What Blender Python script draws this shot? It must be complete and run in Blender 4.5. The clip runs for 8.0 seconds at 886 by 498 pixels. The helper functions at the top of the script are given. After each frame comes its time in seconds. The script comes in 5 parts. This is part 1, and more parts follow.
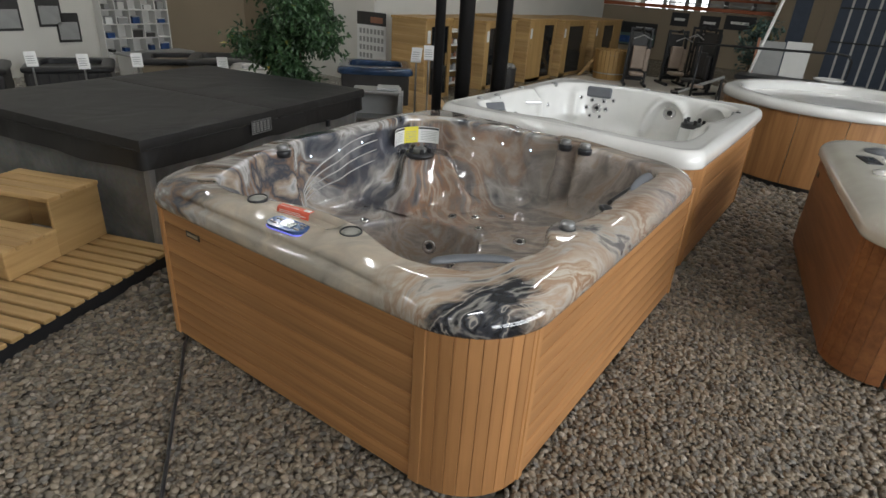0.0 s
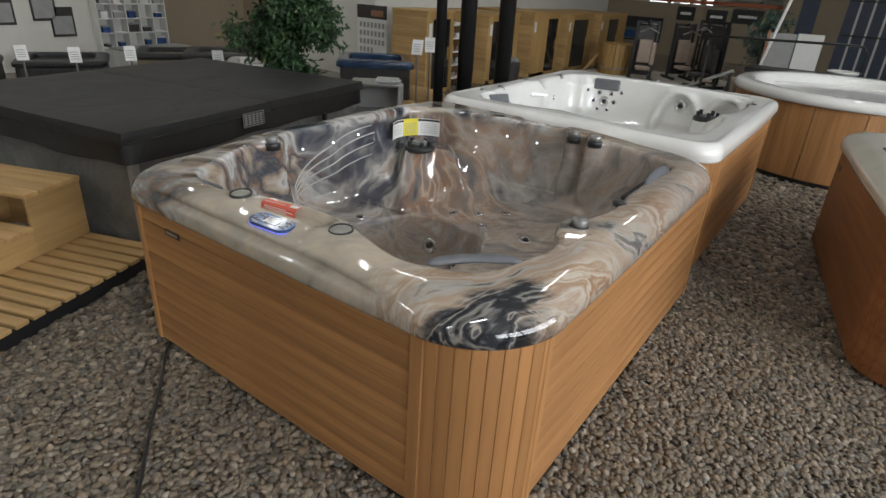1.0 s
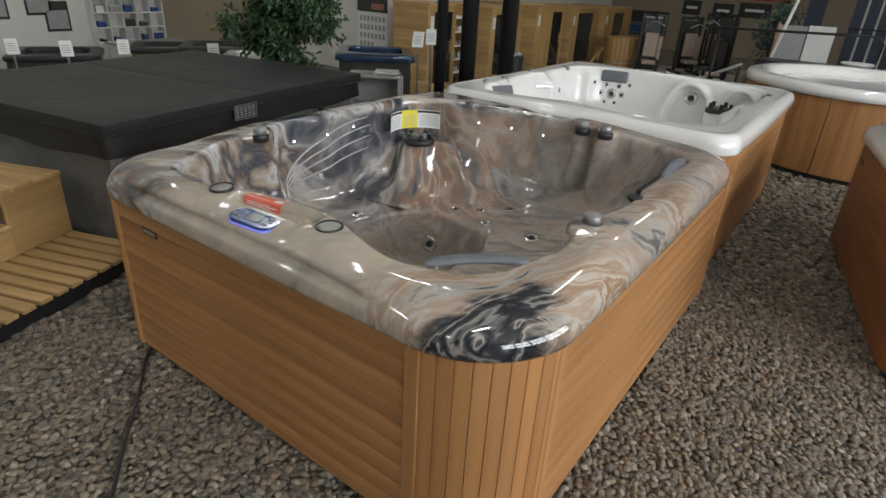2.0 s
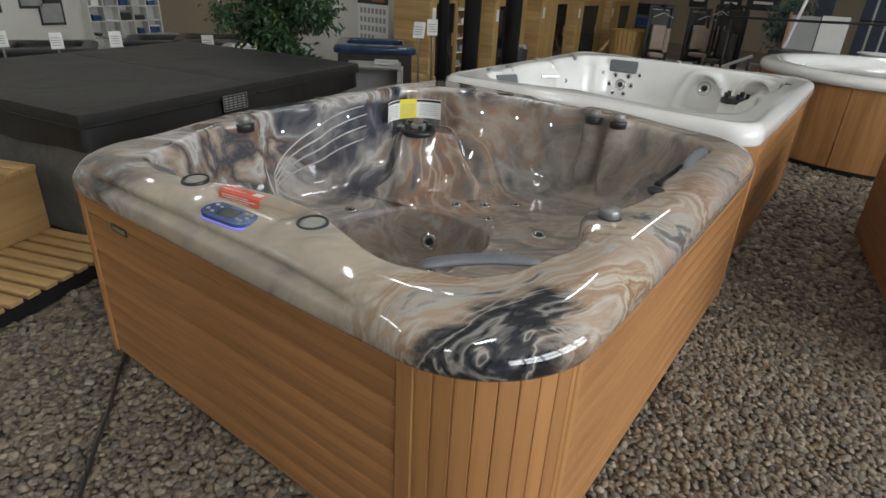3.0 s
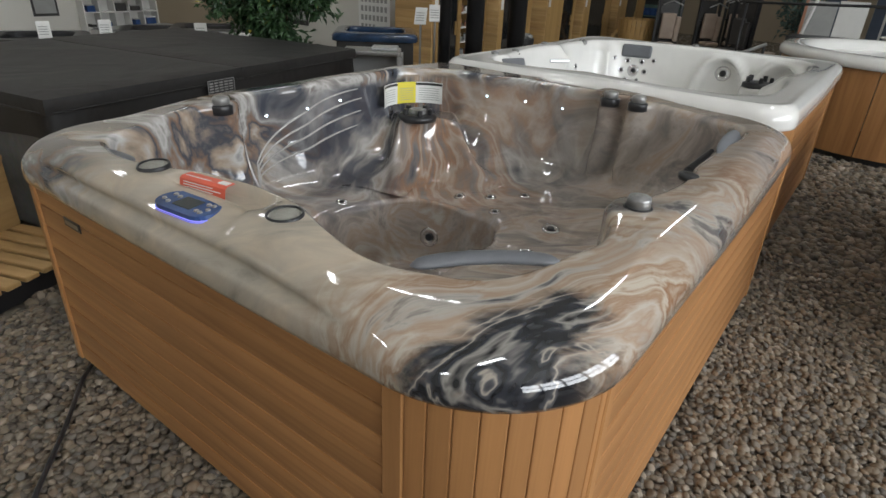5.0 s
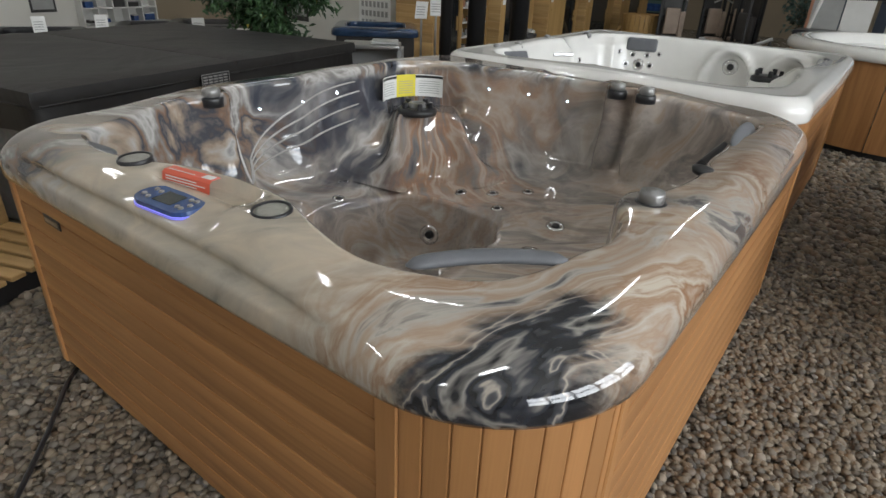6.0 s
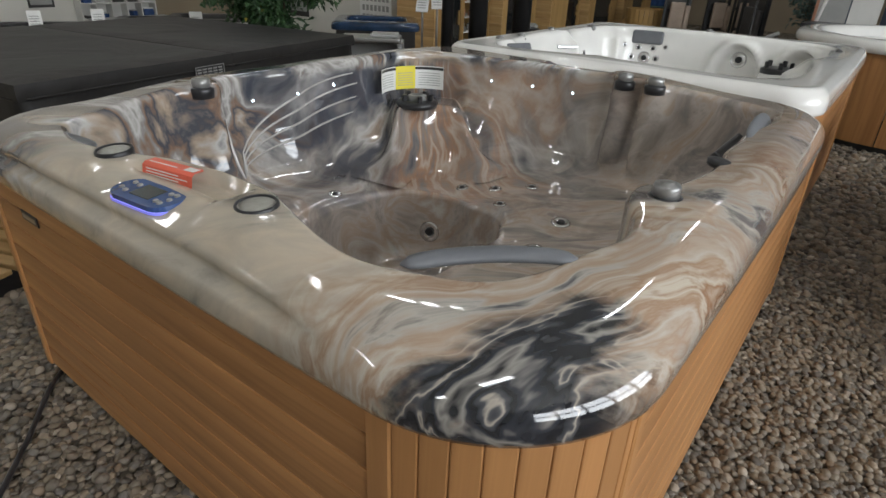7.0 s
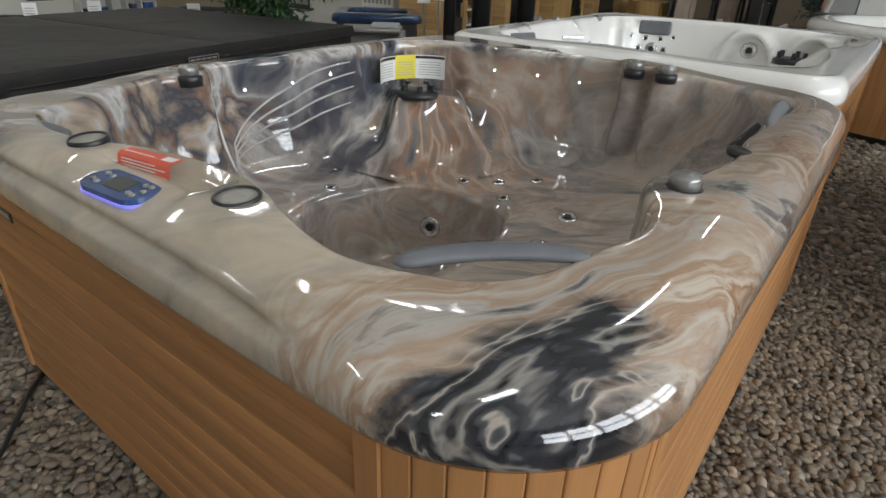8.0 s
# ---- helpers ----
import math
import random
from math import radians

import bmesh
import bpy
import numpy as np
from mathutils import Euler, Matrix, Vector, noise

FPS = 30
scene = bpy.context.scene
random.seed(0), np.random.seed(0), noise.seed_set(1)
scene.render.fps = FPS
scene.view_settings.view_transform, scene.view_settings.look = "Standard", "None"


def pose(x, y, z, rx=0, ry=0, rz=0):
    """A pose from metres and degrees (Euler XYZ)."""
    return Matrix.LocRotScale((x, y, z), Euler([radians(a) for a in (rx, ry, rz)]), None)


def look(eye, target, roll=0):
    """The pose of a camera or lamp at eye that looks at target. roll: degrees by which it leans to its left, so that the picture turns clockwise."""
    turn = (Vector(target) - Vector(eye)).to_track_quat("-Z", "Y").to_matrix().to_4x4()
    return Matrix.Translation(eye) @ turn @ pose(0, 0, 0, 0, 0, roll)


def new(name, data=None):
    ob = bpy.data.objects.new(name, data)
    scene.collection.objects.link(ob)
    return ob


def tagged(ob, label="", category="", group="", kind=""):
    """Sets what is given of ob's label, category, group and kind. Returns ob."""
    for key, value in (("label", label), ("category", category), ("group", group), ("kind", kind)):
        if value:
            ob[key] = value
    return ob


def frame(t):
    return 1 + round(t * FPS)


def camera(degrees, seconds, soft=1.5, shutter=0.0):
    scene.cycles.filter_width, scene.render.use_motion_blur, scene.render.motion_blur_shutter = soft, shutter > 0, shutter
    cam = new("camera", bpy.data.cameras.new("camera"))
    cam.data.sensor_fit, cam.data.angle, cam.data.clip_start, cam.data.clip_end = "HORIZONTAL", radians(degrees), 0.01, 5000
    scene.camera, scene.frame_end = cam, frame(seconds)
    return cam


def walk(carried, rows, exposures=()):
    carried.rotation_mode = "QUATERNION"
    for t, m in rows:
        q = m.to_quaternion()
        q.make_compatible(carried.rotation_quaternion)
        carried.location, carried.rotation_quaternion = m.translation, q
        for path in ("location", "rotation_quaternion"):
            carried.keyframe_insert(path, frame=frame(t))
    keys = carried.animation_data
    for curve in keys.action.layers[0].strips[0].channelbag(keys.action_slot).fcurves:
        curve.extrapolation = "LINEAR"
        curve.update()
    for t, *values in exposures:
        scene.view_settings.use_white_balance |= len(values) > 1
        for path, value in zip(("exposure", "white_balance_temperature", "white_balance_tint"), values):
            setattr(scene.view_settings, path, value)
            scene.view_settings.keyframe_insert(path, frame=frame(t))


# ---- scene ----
# The camera and its way
cam = camera(75.09, 8.0)
PATH = [
    (0.0, 0.681, -1.351, 1.818, 36.086, -25.061, -3.391),
    (0.5, 0.639, -1.281, 1.783, 36.186, -25.153, -3.315),
    (1.0, 0.580, -1.183, 1.734, 36.327, -25.286, -3.200),
    (1.5, 0.538, -1.113, 1.698, 36.428, -25.383, -3.113),
    (3.0, 0.382, -0.855, 1.563, 36.810, -25.776, -2.741),
    (3.5, 0.351, -0.805, 1.535, 36.889, -25.864, -2.657),
    (4.0, 0.315, -0.746, 1.503, 36.987, -25.979, -2.554),
    (4.5, 0.282, -0.693, 1.473, 37.080, -26.093, -2.456),
    (6.0, 0.207, -0.571, 1.405, 37.327, -26.423, -2.220),
    (6.5, 0.189, -0.541, 1.387, 37.400, -26.528, -2.161),
    (7.0, 0.162, -0.497, 1.363, 37.518, -26.700, -2.078),
    (7.5, 0.143, -0.466, 1.345, 37.613, -26.844, -2.023),
    (8.0, 0.113, -0.416, 1.317, 37.791, -27.116, -1.947),
]
walk(cam, [(t, pose(x, y, z, 90 + pitch, roll, yaw)) for t, x, y, z, yaw, pitch, roll in PATH])

# Light: daylight through the glazed east side, rows of ceiling lamps
EXPOSURE, DAYLIGHT, LAMPS = 0.78, 165.0, 18.0
scene.view_settings.exposure = EXPOSURE
world = bpy.data.worlds.new("sky")
scene.world = world
world.use_nodes = True
sky = world.node_tree.nodes.new("ShaderNodeTexSky")
sky.sky_type, sky.sun_disc, sky.sun_elevation, sky.sun_rotation = "NISHITA", False, radians(40), radians(100)
world.node_tree.links.new(sky.outputs["Color"], world.node_tree.nodes["Background"].inputs["Color"])
world.node_tree.nodes["Background"].inputs["Strength"].default_value = 0.1


def area_lamp(name, place, target, sx, sy, watts, colour=(1, 1, 1)):
    data = bpy.data.lights.new(name, "AREA")
    data.shape, data.size, data.size_y, data.energy, data.color = "RECTANGLE", sx, sy, watts, colour
    ob = new(name, data)
    ob.matrix_world = look(place, target)
    return tagged(ob, kind="structure")


area_lamp("window_daylight", (7.35, 0.5, 3.1), (0, 0.5, 3.1), 10.0, 4.0, DAYLIGHT * 4, (0.93, 0.97, 1.0))


# ---------------------------------------------------------------- materials
def material(name, rough=0.5, metal=0.0, coat=0.0):
    m = bpy.data.materials.new(name)
    m.use_nodes = True
    b = m.node_tree.nodes["Principled BSDF"]
    b.inputs["Roughness"].default_value, b.inputs["Metallic"].default_value = rough, metal
    b.inputs["Coat Weight"].default_value, b.inputs["Coat Roughness"].default_value = coat, 0.05
    return m, m.node_tree, b


def coords(nt, scale=(1, 1, 1), rot=(0, 0, 0), kind="Object"):
    tc, mp = nt.nodes.new("ShaderNodeTexCoord"), nt.nodes.new("ShaderNodeMapping")
    mp.inputs["Scale"].default_value, mp.inputs["Rotation"].default_value = scale, [radians(a) for a in rot]
    nt.links.new(tc.outputs[kind], mp.inputs["Vector"])
    return mp.outputs["Vector"]


def noise_node(nt, vec, scale, detail=4.0, rough=0.55, dist=0.0):
    n = nt.nodes.new("ShaderNodeTexNoise")
    n.inputs["Scale"].default_value, n.inputs["Detail"].default_value = scale, detail
    n.inputs["Roughness"].default_value, n.inputs["Distortion"].default_value = rough, dist
    if vec is not None:
        nt.links.new(vec, n.inputs["Vector"])
    return n


def ramp(nt, fac, stops):
    r = nt.nodes.new("ShaderNodeValToRGB")
    el = r.color_ramp.elements
    while len(el) < len(stops):
        el.new(0.5)
    for e, (p, c) in zip(el, stops):
        e.position, e.color = p, (*c, 1)
    nt.links.new(fac, r.inputs["Fac"])
    return r.outputs["Color"]


def mix(nt, fac, a, b, blend="MIX"):
    n = nt.nodes.new("ShaderNodeMix")
    n.data_type, n.blend_type = "RGBA", blend
    for sock, v in ((n.inputs[0], fac), (n.inputs[6], a), (n.inputs[7], b)):
        if isinstance(v, (int, float)):
            sock.default_value = v
        elif isinstance(v, tuple):
            sock.default_value = (*v, 1)
        else:
            nt.links.new(v, sock)
    return n.outputs[2]


def calc(nt, op, a, b=0.0, clamp=False):
    n = nt.nodes.new("ShaderNodeMath")
    n.operation, n.use_clamp = op, clamp
    for sock, v in zip(n.inputs, (a, b)):
        if isinstance(v, (int, float)):
            sock.default_value = v
        else:
            nt.links.new(v, sock)
    return n.outputs[0]


def span(nt, v, lo, hi):
    n = nt.nodes.new("ShaderNodeMapRange")
    n.interpolation_type = "SMOOTHSTEP"
    n.inputs["From Min"].default_value, n.inputs["From Max"].default_value = lo, hi
    nt.links.new(v, n.inputs["Value"])
    return n.outputs["Result"]


def bump(nt, b, height, strength=0.2, distance=0.002):
    n = nt.nodes.new("ShaderNodeBump")
    n.inputs["Strength"].default_value, n.inputs["Distance"].default_value = strength, distance
    nt.links.new(height, n.inputs["Height"])
    nt.links.new(n.outputs["Normal"], b.inputs["Normal"])


def plain(name, colour, rough=0.5, metal=0.0, coat=0.0, vary=0.12, scale=6.0, relief=0.0):
    """A paint or plastic: the colour with faint blotches, and wear in its gloss."""
    m, nt, b = material(name, rough, metal, coat)
    v = coords(nt)
    n = noise_node(nt, v, scale, 6.0)
    lo = tuple(c * (1 - vary) for c in colour)
    hi = tuple(min(1, c * (1 + vary)) for c in colour)
    nt.links.new(ramp(nt, n.outputs["Fac"], [(0.3, lo), (0.7, hi)]), b.inputs["Base Color"])
    n2 = noise_node(nt, v, scale * 9, 3.0)
    nt.links.new(calc(nt, "ADD", calc(nt, "MULTIPLY", n2.outputs["Fac"], 0.16 * rough), rough * 0.92), b.inputs["Roughness"])
    if relief:
        bump(nt, b, n2.outputs["Fac"], relief)
    return m


def wood(name, dark, light, along="x", rough=0.45, fine=1.0, knots=False):
    """Grain along one axis, tinted a little from piece to piece."""
    m, nt, b = material(name, rough)
    sc = {"x": (1.2, 22, 22), "y": (22, 1.2, 22), "z": (22, 22, 1.2)}[along]
    v = coords(nt, tuple(s * fine for s in sc))
    g = noise_node(nt, v, 1.0, 5.0, 0.6, 0.6)
    broad = noise_node(nt, coords(nt, tuple(s * fine * 0.16 for s in sc)), 1.6, 3.0, 0.5, 1.2)
    col = ramp(nt, g.outputs["Fac"], [(0.36, dark), (0.64, light)])
    col = mix(nt, 0.45, col, ramp(nt, broad.outputs["Fac"], [(0.35, dark), (0.65, light)]))
    info = nt.nodes.new("ShaderNodeObjectInfo")
    tint = calc(nt, "ADD", calc(nt, "MULTIPLY", info.outputs["Random"], 0.22), 0.89)
    comb = nt.nodes.new("ShaderNodeCombineColor")
    for i in range(3):
        nt.links.new(tint, comb.inputs[i])
    col = mix(nt, 1.0, col, comb.outputs[0], "MULTIPLY")
    if knots:
        vo = nt.nodes.new("ShaderNodeTexVoronoi")
        vo.inputs["Scale"].default_value = 3.0
        nt.links.new(coords(nt), vo.inputs["Vector"])
        col = mix(nt, span(nt, vo.outputs["Distance"], 0.07, 0.03), col, tuple(c * 0.45 for c in dark))
    nt.links.new(col, b.inputs["Base Color"])
    bump(nt, b, g.outputs["Fac"], 0.12, 0.001)
    return m


def marbled():
    """Cast acrylic with flowing veins of cream, grey, rust and near-black, under a deep gloss."""
    m, nt, b = material("marbled_acrylic", 0.07, 0.0, 0.6)
    obj = coords(nt)
    sep = nt.nodes.new("ShaderNodeSeparateXYZ")
    nt.links.new(obj, sep.inputs[0])
    X, Y, Z = sep.outputs
    warp = noise_node(nt, obj, 1.3, 3.0, 0.5)
    vm = nt.nodes.new("ShaderNodeVectorMath")
    vm.operation = "MULTIPLY_ADD"
    nt.links.new(warp.outputs["Color"], vm.inputs[0])
    vm.inputs[1].default_value = (0.95, 0.95, 0.95)
    turned = coords(nt, (1, 1, 1), (0, 0, -40))
    st = nt.nodes.new("ShaderNodeMapping")
    st.inputs["Scale"].default_value = (1.3, 3.8, 2.4)
    nt.links.new(turned, st.inputs["Vector"])
    nt.links.new(st.outputs[0], vm.inputs[2])
    flow = vm.outputs[0]
    veins = noise_node(nt, flow, 0.85, 6.0, 0.50, 0.6)
    fine = noise_node(nt, flow, 1.7, 9.0, 0.62, 1.1)
    patch = noise_node(nt, obj, 2.1, 2.0, 0.5, 0.6)
    cream, sand, rust = (0.52, 0.435, 0.34), (0.32, 0.25, 0.19), (0.20, 0.13, 0.09)
    grey, blue, ink, pale = (0.215, 0.20, 0.19), (0.055, 0.062, 0.078), (0.010, 0.011, 0.014), (0.44, 0.425, 0.405)
    vivid = ramp(nt, veins.outputs["Fac"], [(0.30, ink), (0.39, blue), (0.445, grey), (0.48, pale), (0.505, grey), (0.53, rust), (0.56, blue), (0.60, sand), (0.635, pale), (0.69, blue), (0.76, ink)])
    warm = ramp(nt, veins.outputs["Fac"], [(0.29, ink), (0.36, (0.11, 0.10, 0.10)), (0.41, (0.36, 0.33, 0.29)), (0.45, cream), (0.475, (0.31, 0.21, 0.14)), (0.50, cream), (0.53, (0.38, 0.31, 0.24)), (0.56, (0.25, 0.155, 0.10)), (0.59, (0.43, 0.385, 0.33)), (0.65, grey), (0.73, blue)])
    vivid = mix(nt, span(nt, X, -0.15, 0.45), vivid, warm)
    calm = ramp(nt, fine.outputs["Fac"], [(0.30, (0.14, 0.136, 0.142)), (0.42, (0.265, 0.23, 0.21)), (0.51, (0.41, 0.355, 0.315)), (0.58, (0.365, 0.275, 0.215)), (0.70, (0.49, 0.46, 0.43))])
    light = ramp(nt, fine.outputs["Fac"], [(0.28, (0.25, 0.23, 0.20)), (0.42, (0.40, 0.36, 0.30)), (0.62, cream), (0.75, (0.56, 0.52, 0.45))])
    # calm brown-grey pigment inside towards the back and in the well; cream along the control side
    inside = calc(nt, "MULTIPLY", span(nt, X, -0.85, -0.35), span(nt, Y, -0.45, 0.30))
    well = span(nt, Z, 0.66, 0.42)
    quiet = calc(nt, "MAXIMUM", calc(nt, "MULTIPLY", inside, span(nt, Z, 0.93, 0.88)), calc(nt, "MULTIPLY", well, 0.9))
    quiet = calc(nt, "MULTIPLY", quiet, calc(nt, "ADD", calc(nt, "MULTIPLY", span(nt, patch.outputs["Fac"], 0.62, 0.40), 0.3), 0.68), True)
    col = mix(nt, quiet, vivid, calm)
    side = calc(nt, "MULTIPLY", span(nt, Y, -0.60, -0.80), span(nt, X, 0.66, 0.36))
    side = calc(nt, "MULTIPLY", side, span(nt, X, -0.70, -0.42))
    side = calc(nt, "MULTIPLY", side, calc(nt, "ADD", calc(nt, "MULTIPLY", span(nt, patch.outputs["Fac"], 0.66, 0.5), 0.25), 0.72), True)
    col = mix(nt, side, col, light)
    # the black bloom in the pigment at one corner, drawn out along the flow
    sep2 = nt.nodes.new("ShaderNodeSeparateXYZ")
    nt.links.new(coords(nt, (1, 1, 1), (0, 0, -45)), sep2.inputs[0])
    A, B = sep2.outputs[0], sep2.outputs[1]
    wob = calc(nt, "MULTIPLY", calc(nt, "SUBTRACT", warp.outputs["Fac"], 0.5), 0.5)
    da = calc(nt, "DIVIDE", calc(nt, "SUBTRACT", A, -0.09), 0.27)
    db = calc(nt, "DIVIDE", calc(nt, "SUBTRACT", calc(nt, "ADD", calc(nt, "SUBTRACT", B, calc(nt, "MULTIPLY", A, 0.25)), wob), -1.235), 0.125)
    dist = calc(nt, "SQRT", calc(nt, "ADD", calc(nt, "MULTIPLY", da, da), calc(nt, "MULTIPLY", db, db)))

    def drawn_out(turn, scale):
        """Coordinates turned about z and then drawn out."""
        mp = nt.nodes.new("ShaderNodeMapping")
        mp.inputs["Scale"].default_value = scale
        nt.links.new(coords(nt, (1, 1, 1), (0, 0, turn)), mp.inputs["Vector"])
        return mp.outputs[0]

    drawn = drawn_out(-64, (0.9, 4.4, 3.4))
    drift = nt.nodes.new("ShaderNodeVectorMath")
    drift.operation = "MULTIPLY_ADD"
    nt.links.new(noise_node(nt, obj, 3.0, 2.0, 0.5).outputs["Color"], drift.inputs[0])
    drift.inputs[1].default_value = (0.9, 0.9, 0.9)
    nt.links.new(drawn, drift.inputs[2])
    comb = nt.nodes.new("ShaderNodeVectorMath")
    comb.operation = "MULTIPLY_ADD"
    nt.links.new(noise_node(nt, obj, 3.6, 2.0, 0.5).outputs["Color"], comb.inputs[0])
    comb.inputs[1].default_value = (1.5, 1.5, 1.5)
    nt.links.new(drawn_out(-68, (1.1, 14.0, 8.0)), comb.inputs[2])
    streak = noise_node(nt, drift.outputs[0], 1.0, 8.0, 0.56, 0.35)
    band = noise_node(nt, comb.outputs[0], 1.25, 3.5, 0.45, 0.1)
    bloom = ramp(nt, band.outputs["Fac"], [(0.28, (0.26, 0.24, 0.22)), (0.34, (0.05, 0.054, 0.063)), (0.40, ink), (0.45, (0.016, 0.017, 0.022)), (0.478, (0.08, 0.08, 0.085)), (0.495, (0.34, 0.30, 0.255)), (0.512, (0.06, 0.062, 0.07)), (0.55, ink), (0.60, (0.03, 0.032, 0.04)), (0.64, (0.24, 0.225, 0.205)), (0.70, ink)])
    edge = calc(nt, "ADD", dist, calc(nt, "MULTIPLY", calc(nt, "SUBTRACT", streak.outputs["Fac"], 0.5), 3.4))
    edge = calc(nt, "ADD", edge, calc(nt, "MULTIPLY", calc(nt, "SUBTRACT", fine.outputs["Fac"], 0.5), 1.4))
    # rust and tan bands drawn round the bloom, and smoky streaks up the open side
    halo = ramp(nt, streak.outputs["Fac"], [(0.27, (0.03, 0.033, 0.042)), (0.345, (0.14, 0.138, 0.14)), (0.395, (0.46, 0.40, 0.325)), (0.455, (0.27, 0.15, 0.085)), (0.49, (0.50, 0.44, 0.36)), (0.53, (0.31, 0.20, 0.13)), (0.57, (0.46, 0.41, 0.35)), (0.61, (0.36, 0.26, 0.19)), (0.645, (0.40, 0.37, 0.33)), (0.675, (0.10, 0.10, 0.105)), (0.74, (0.03, 0.033, 0.042))])
    near = calc(nt, "MAXIMUM", span(nt, edge, 4.2, 1.6), calc(nt, "MULTIPLY", span(nt, X, 0.74, 0.92), calc(nt, "MULTIPLY", span(nt, Y, 0.75, 0.2), 0.8)))
    col = mix(nt, calc(nt, "MULTIPLY", near, calc(nt, "SUBTRACT", 1.0, calc(nt, "MULTIPLY", side, 0.8))), col, halo)
    col = mix(nt, span(nt, edge, 1.30, 0.70), col, bloom)
    # pigment run down in rays from the filter's corner
    fx, fy = calc(nt, "ADD", X, 0.95), calc(nt, "SUBTRACT", Y, 1.0)
    turn = calc(nt, "ADD", calc(nt, "ARCTAN2", fy, fx), calc(nt, "MULTIPLY", calc(nt, "SUBTRACT", warp.outputs["Fac"], 0.5), 0.8))
    away = calc(nt, "SQRT", calc(nt, "ADD", calc(nt, "MULTIPLY", fx, fx), calc(nt, "MULTIPLY", fy, fy)))
    cx = nt.nodes.new("ShaderNodeCombineXYZ")
    nt.links.new(calc(nt, "MULTIPLY", turn, 3.3), cx.inputs[0])
    nt.links.new(calc(nt, "MULTIPLY", away, 1.1), cx.inputs[1])
    nt.links.new(calc(nt, "MULTIPLY", Z, 1.2), cx.inputs[2])
    rays = noise_node(nt, cx.outputs[0], 1.0, 5.0, 0.50, 0.1)
    run = ramp(nt, rays.outputs["Fac"], [(0.30, ink), (0.38, (0.05, 0.056, 0.075)), (0.43, (0.17, 0.155, 0.15)), (0.475, (0.33, 0.18, 0.105)), (0.51, (0.46, 0.38, 0.31)), (0.54, (0.32, 0.20, 0.135)), (0.58, (0.21, 0.185, 0.17)), (0.63, (0.43, 0.41, 0.385)), (0.70, (0.07, 0.075, 0.095))])
    cool = ramp(nt, rays.outputs["Fac"], [(0.30, (0.36, 0.345, 0.33)), (0.37, (0.15, 0.148, 0.155)), (0.43, (0.035, 0.039, 0.052)), (0.485, (0.05, 0.055, 0.072)), (0.52, (0.19, 0.178, 0.172)), (0.55, (0.40, 0.38, 0.36)), (0.585, (0.25, 0.185, 0.14)), (0.63, (0.06, 0.065, 0.085)), (0.70, (0.44, 0.42, 0.40))])
    run = mix(nt, span(nt, turn, -0.95, -1.25), run, cool)
    reach = calc(nt, "MULTIPLY", span(nt, away, 1.35, 0.75), calc(nt, "MULTIPLY", span(nt, Z, 0.905, 0.86), span(nt, Z, 0.37, 0.45)))
    reach = calc(nt, "MULTIPLY", reach, calc(nt, "ADD", calc(nt, "MULTIPLY", span(nt, turn, -0.25, -0.7), 0.33), 0.58))
    col = mix(nt, reach, col, run)
    nt.links.new(col, b.inputs["Base Color"])
    n2 = noise_node(nt, obj, 24, 2.0)
    nt.links.new(calc(nt, "ADD", calc(nt, "MULTIPLY", n2.outputs["Fac"], 0.05), 0.05), b.inputs["Roughness"])
    return m


def pebble_look():
    m, nt, b = material("river_pebble", 0.62)
    geo = nt.nodes.new("ShaderNodeNewGeometry")
    col = ramp(nt, geo.outputs["Random Per Island"], [(0.0, (0.10, 0.088, 0.074)), (0.2, (0.19, 0.165, 0.132)), (0.4, (0.25, 0.205, 0.15)), (0.58, (0.33, 0.285, 0.22)), (0.74, (0.17, 0.162, 0.15)), (0.86, (0.26, 0.19, 0.125)), (0.95, (0.46, 0.415, 0.35)), (1.0, (0.10, 0.095, 0.095))])
    n = noise_node(nt, coords(nt), 55.0, 6.0, 0.65)
    col = mix(nt, 0.55, col, ramp(nt, n.outputs["Fac"], [(0.3, (0.16, 0.14, 0.12)), (0.7, (0.305, 0.265, 0.222))]), "OVERLAY")
    nt.links.new(col, b.inputs["Base Color"])
    bump(nt, b, n.outputs["Fac"], 0.35, 0.002)
    return m


def screed():
    m, nt, b = material("polished_screed", 0.22)
    v = coords(nt)
    n = noise_node(nt, v, 0.7, 6.0, 0.6, 0.4)
    n2 = noise_node(nt, v, 14.0, 5.0)
    col = ramp(nt, n.outputs["Fac"], [(0.3, (0.13, 0.115, 0.09)), (0.7, (0.20, 0.18, 0.145))])
    nt.links.new(mix(nt, 0.2, col, n2.outputs["Color"], "OVERLAY"), b.inputs["Base Color"])
    nt.links.new(calc(nt, "ADD", calc(nt, "MULTIPLY", n2.outputs["Fac"], 0.25), 0.12), b.inputs["Roughness"])
    return m


def concrete_look():
    m, nt, b = material("concrete_laminate", 0.55)
    v = coords(nt)
    n = noise_node(nt, v, 3.0, 8.0, 0.65, 0.5)
    n2 = noise_node(nt, v, 30.0, 4.0)
    col = ramp(nt, n.outputs["Fac"], [(0.3, (0.10, 0.10, 0.095)), (0.55, (0.19, 0.185, 0.175)), (0.75, (0.27, 0.265, 0.25))])
    nt.links.new(mix(nt, 0.25, col, n2.outputs["Color"], "OVERLAY"), b.inputs["Base Color"])
    bump(nt, b, n.outputs["Fac"], 0.2, 0.003)
    return m


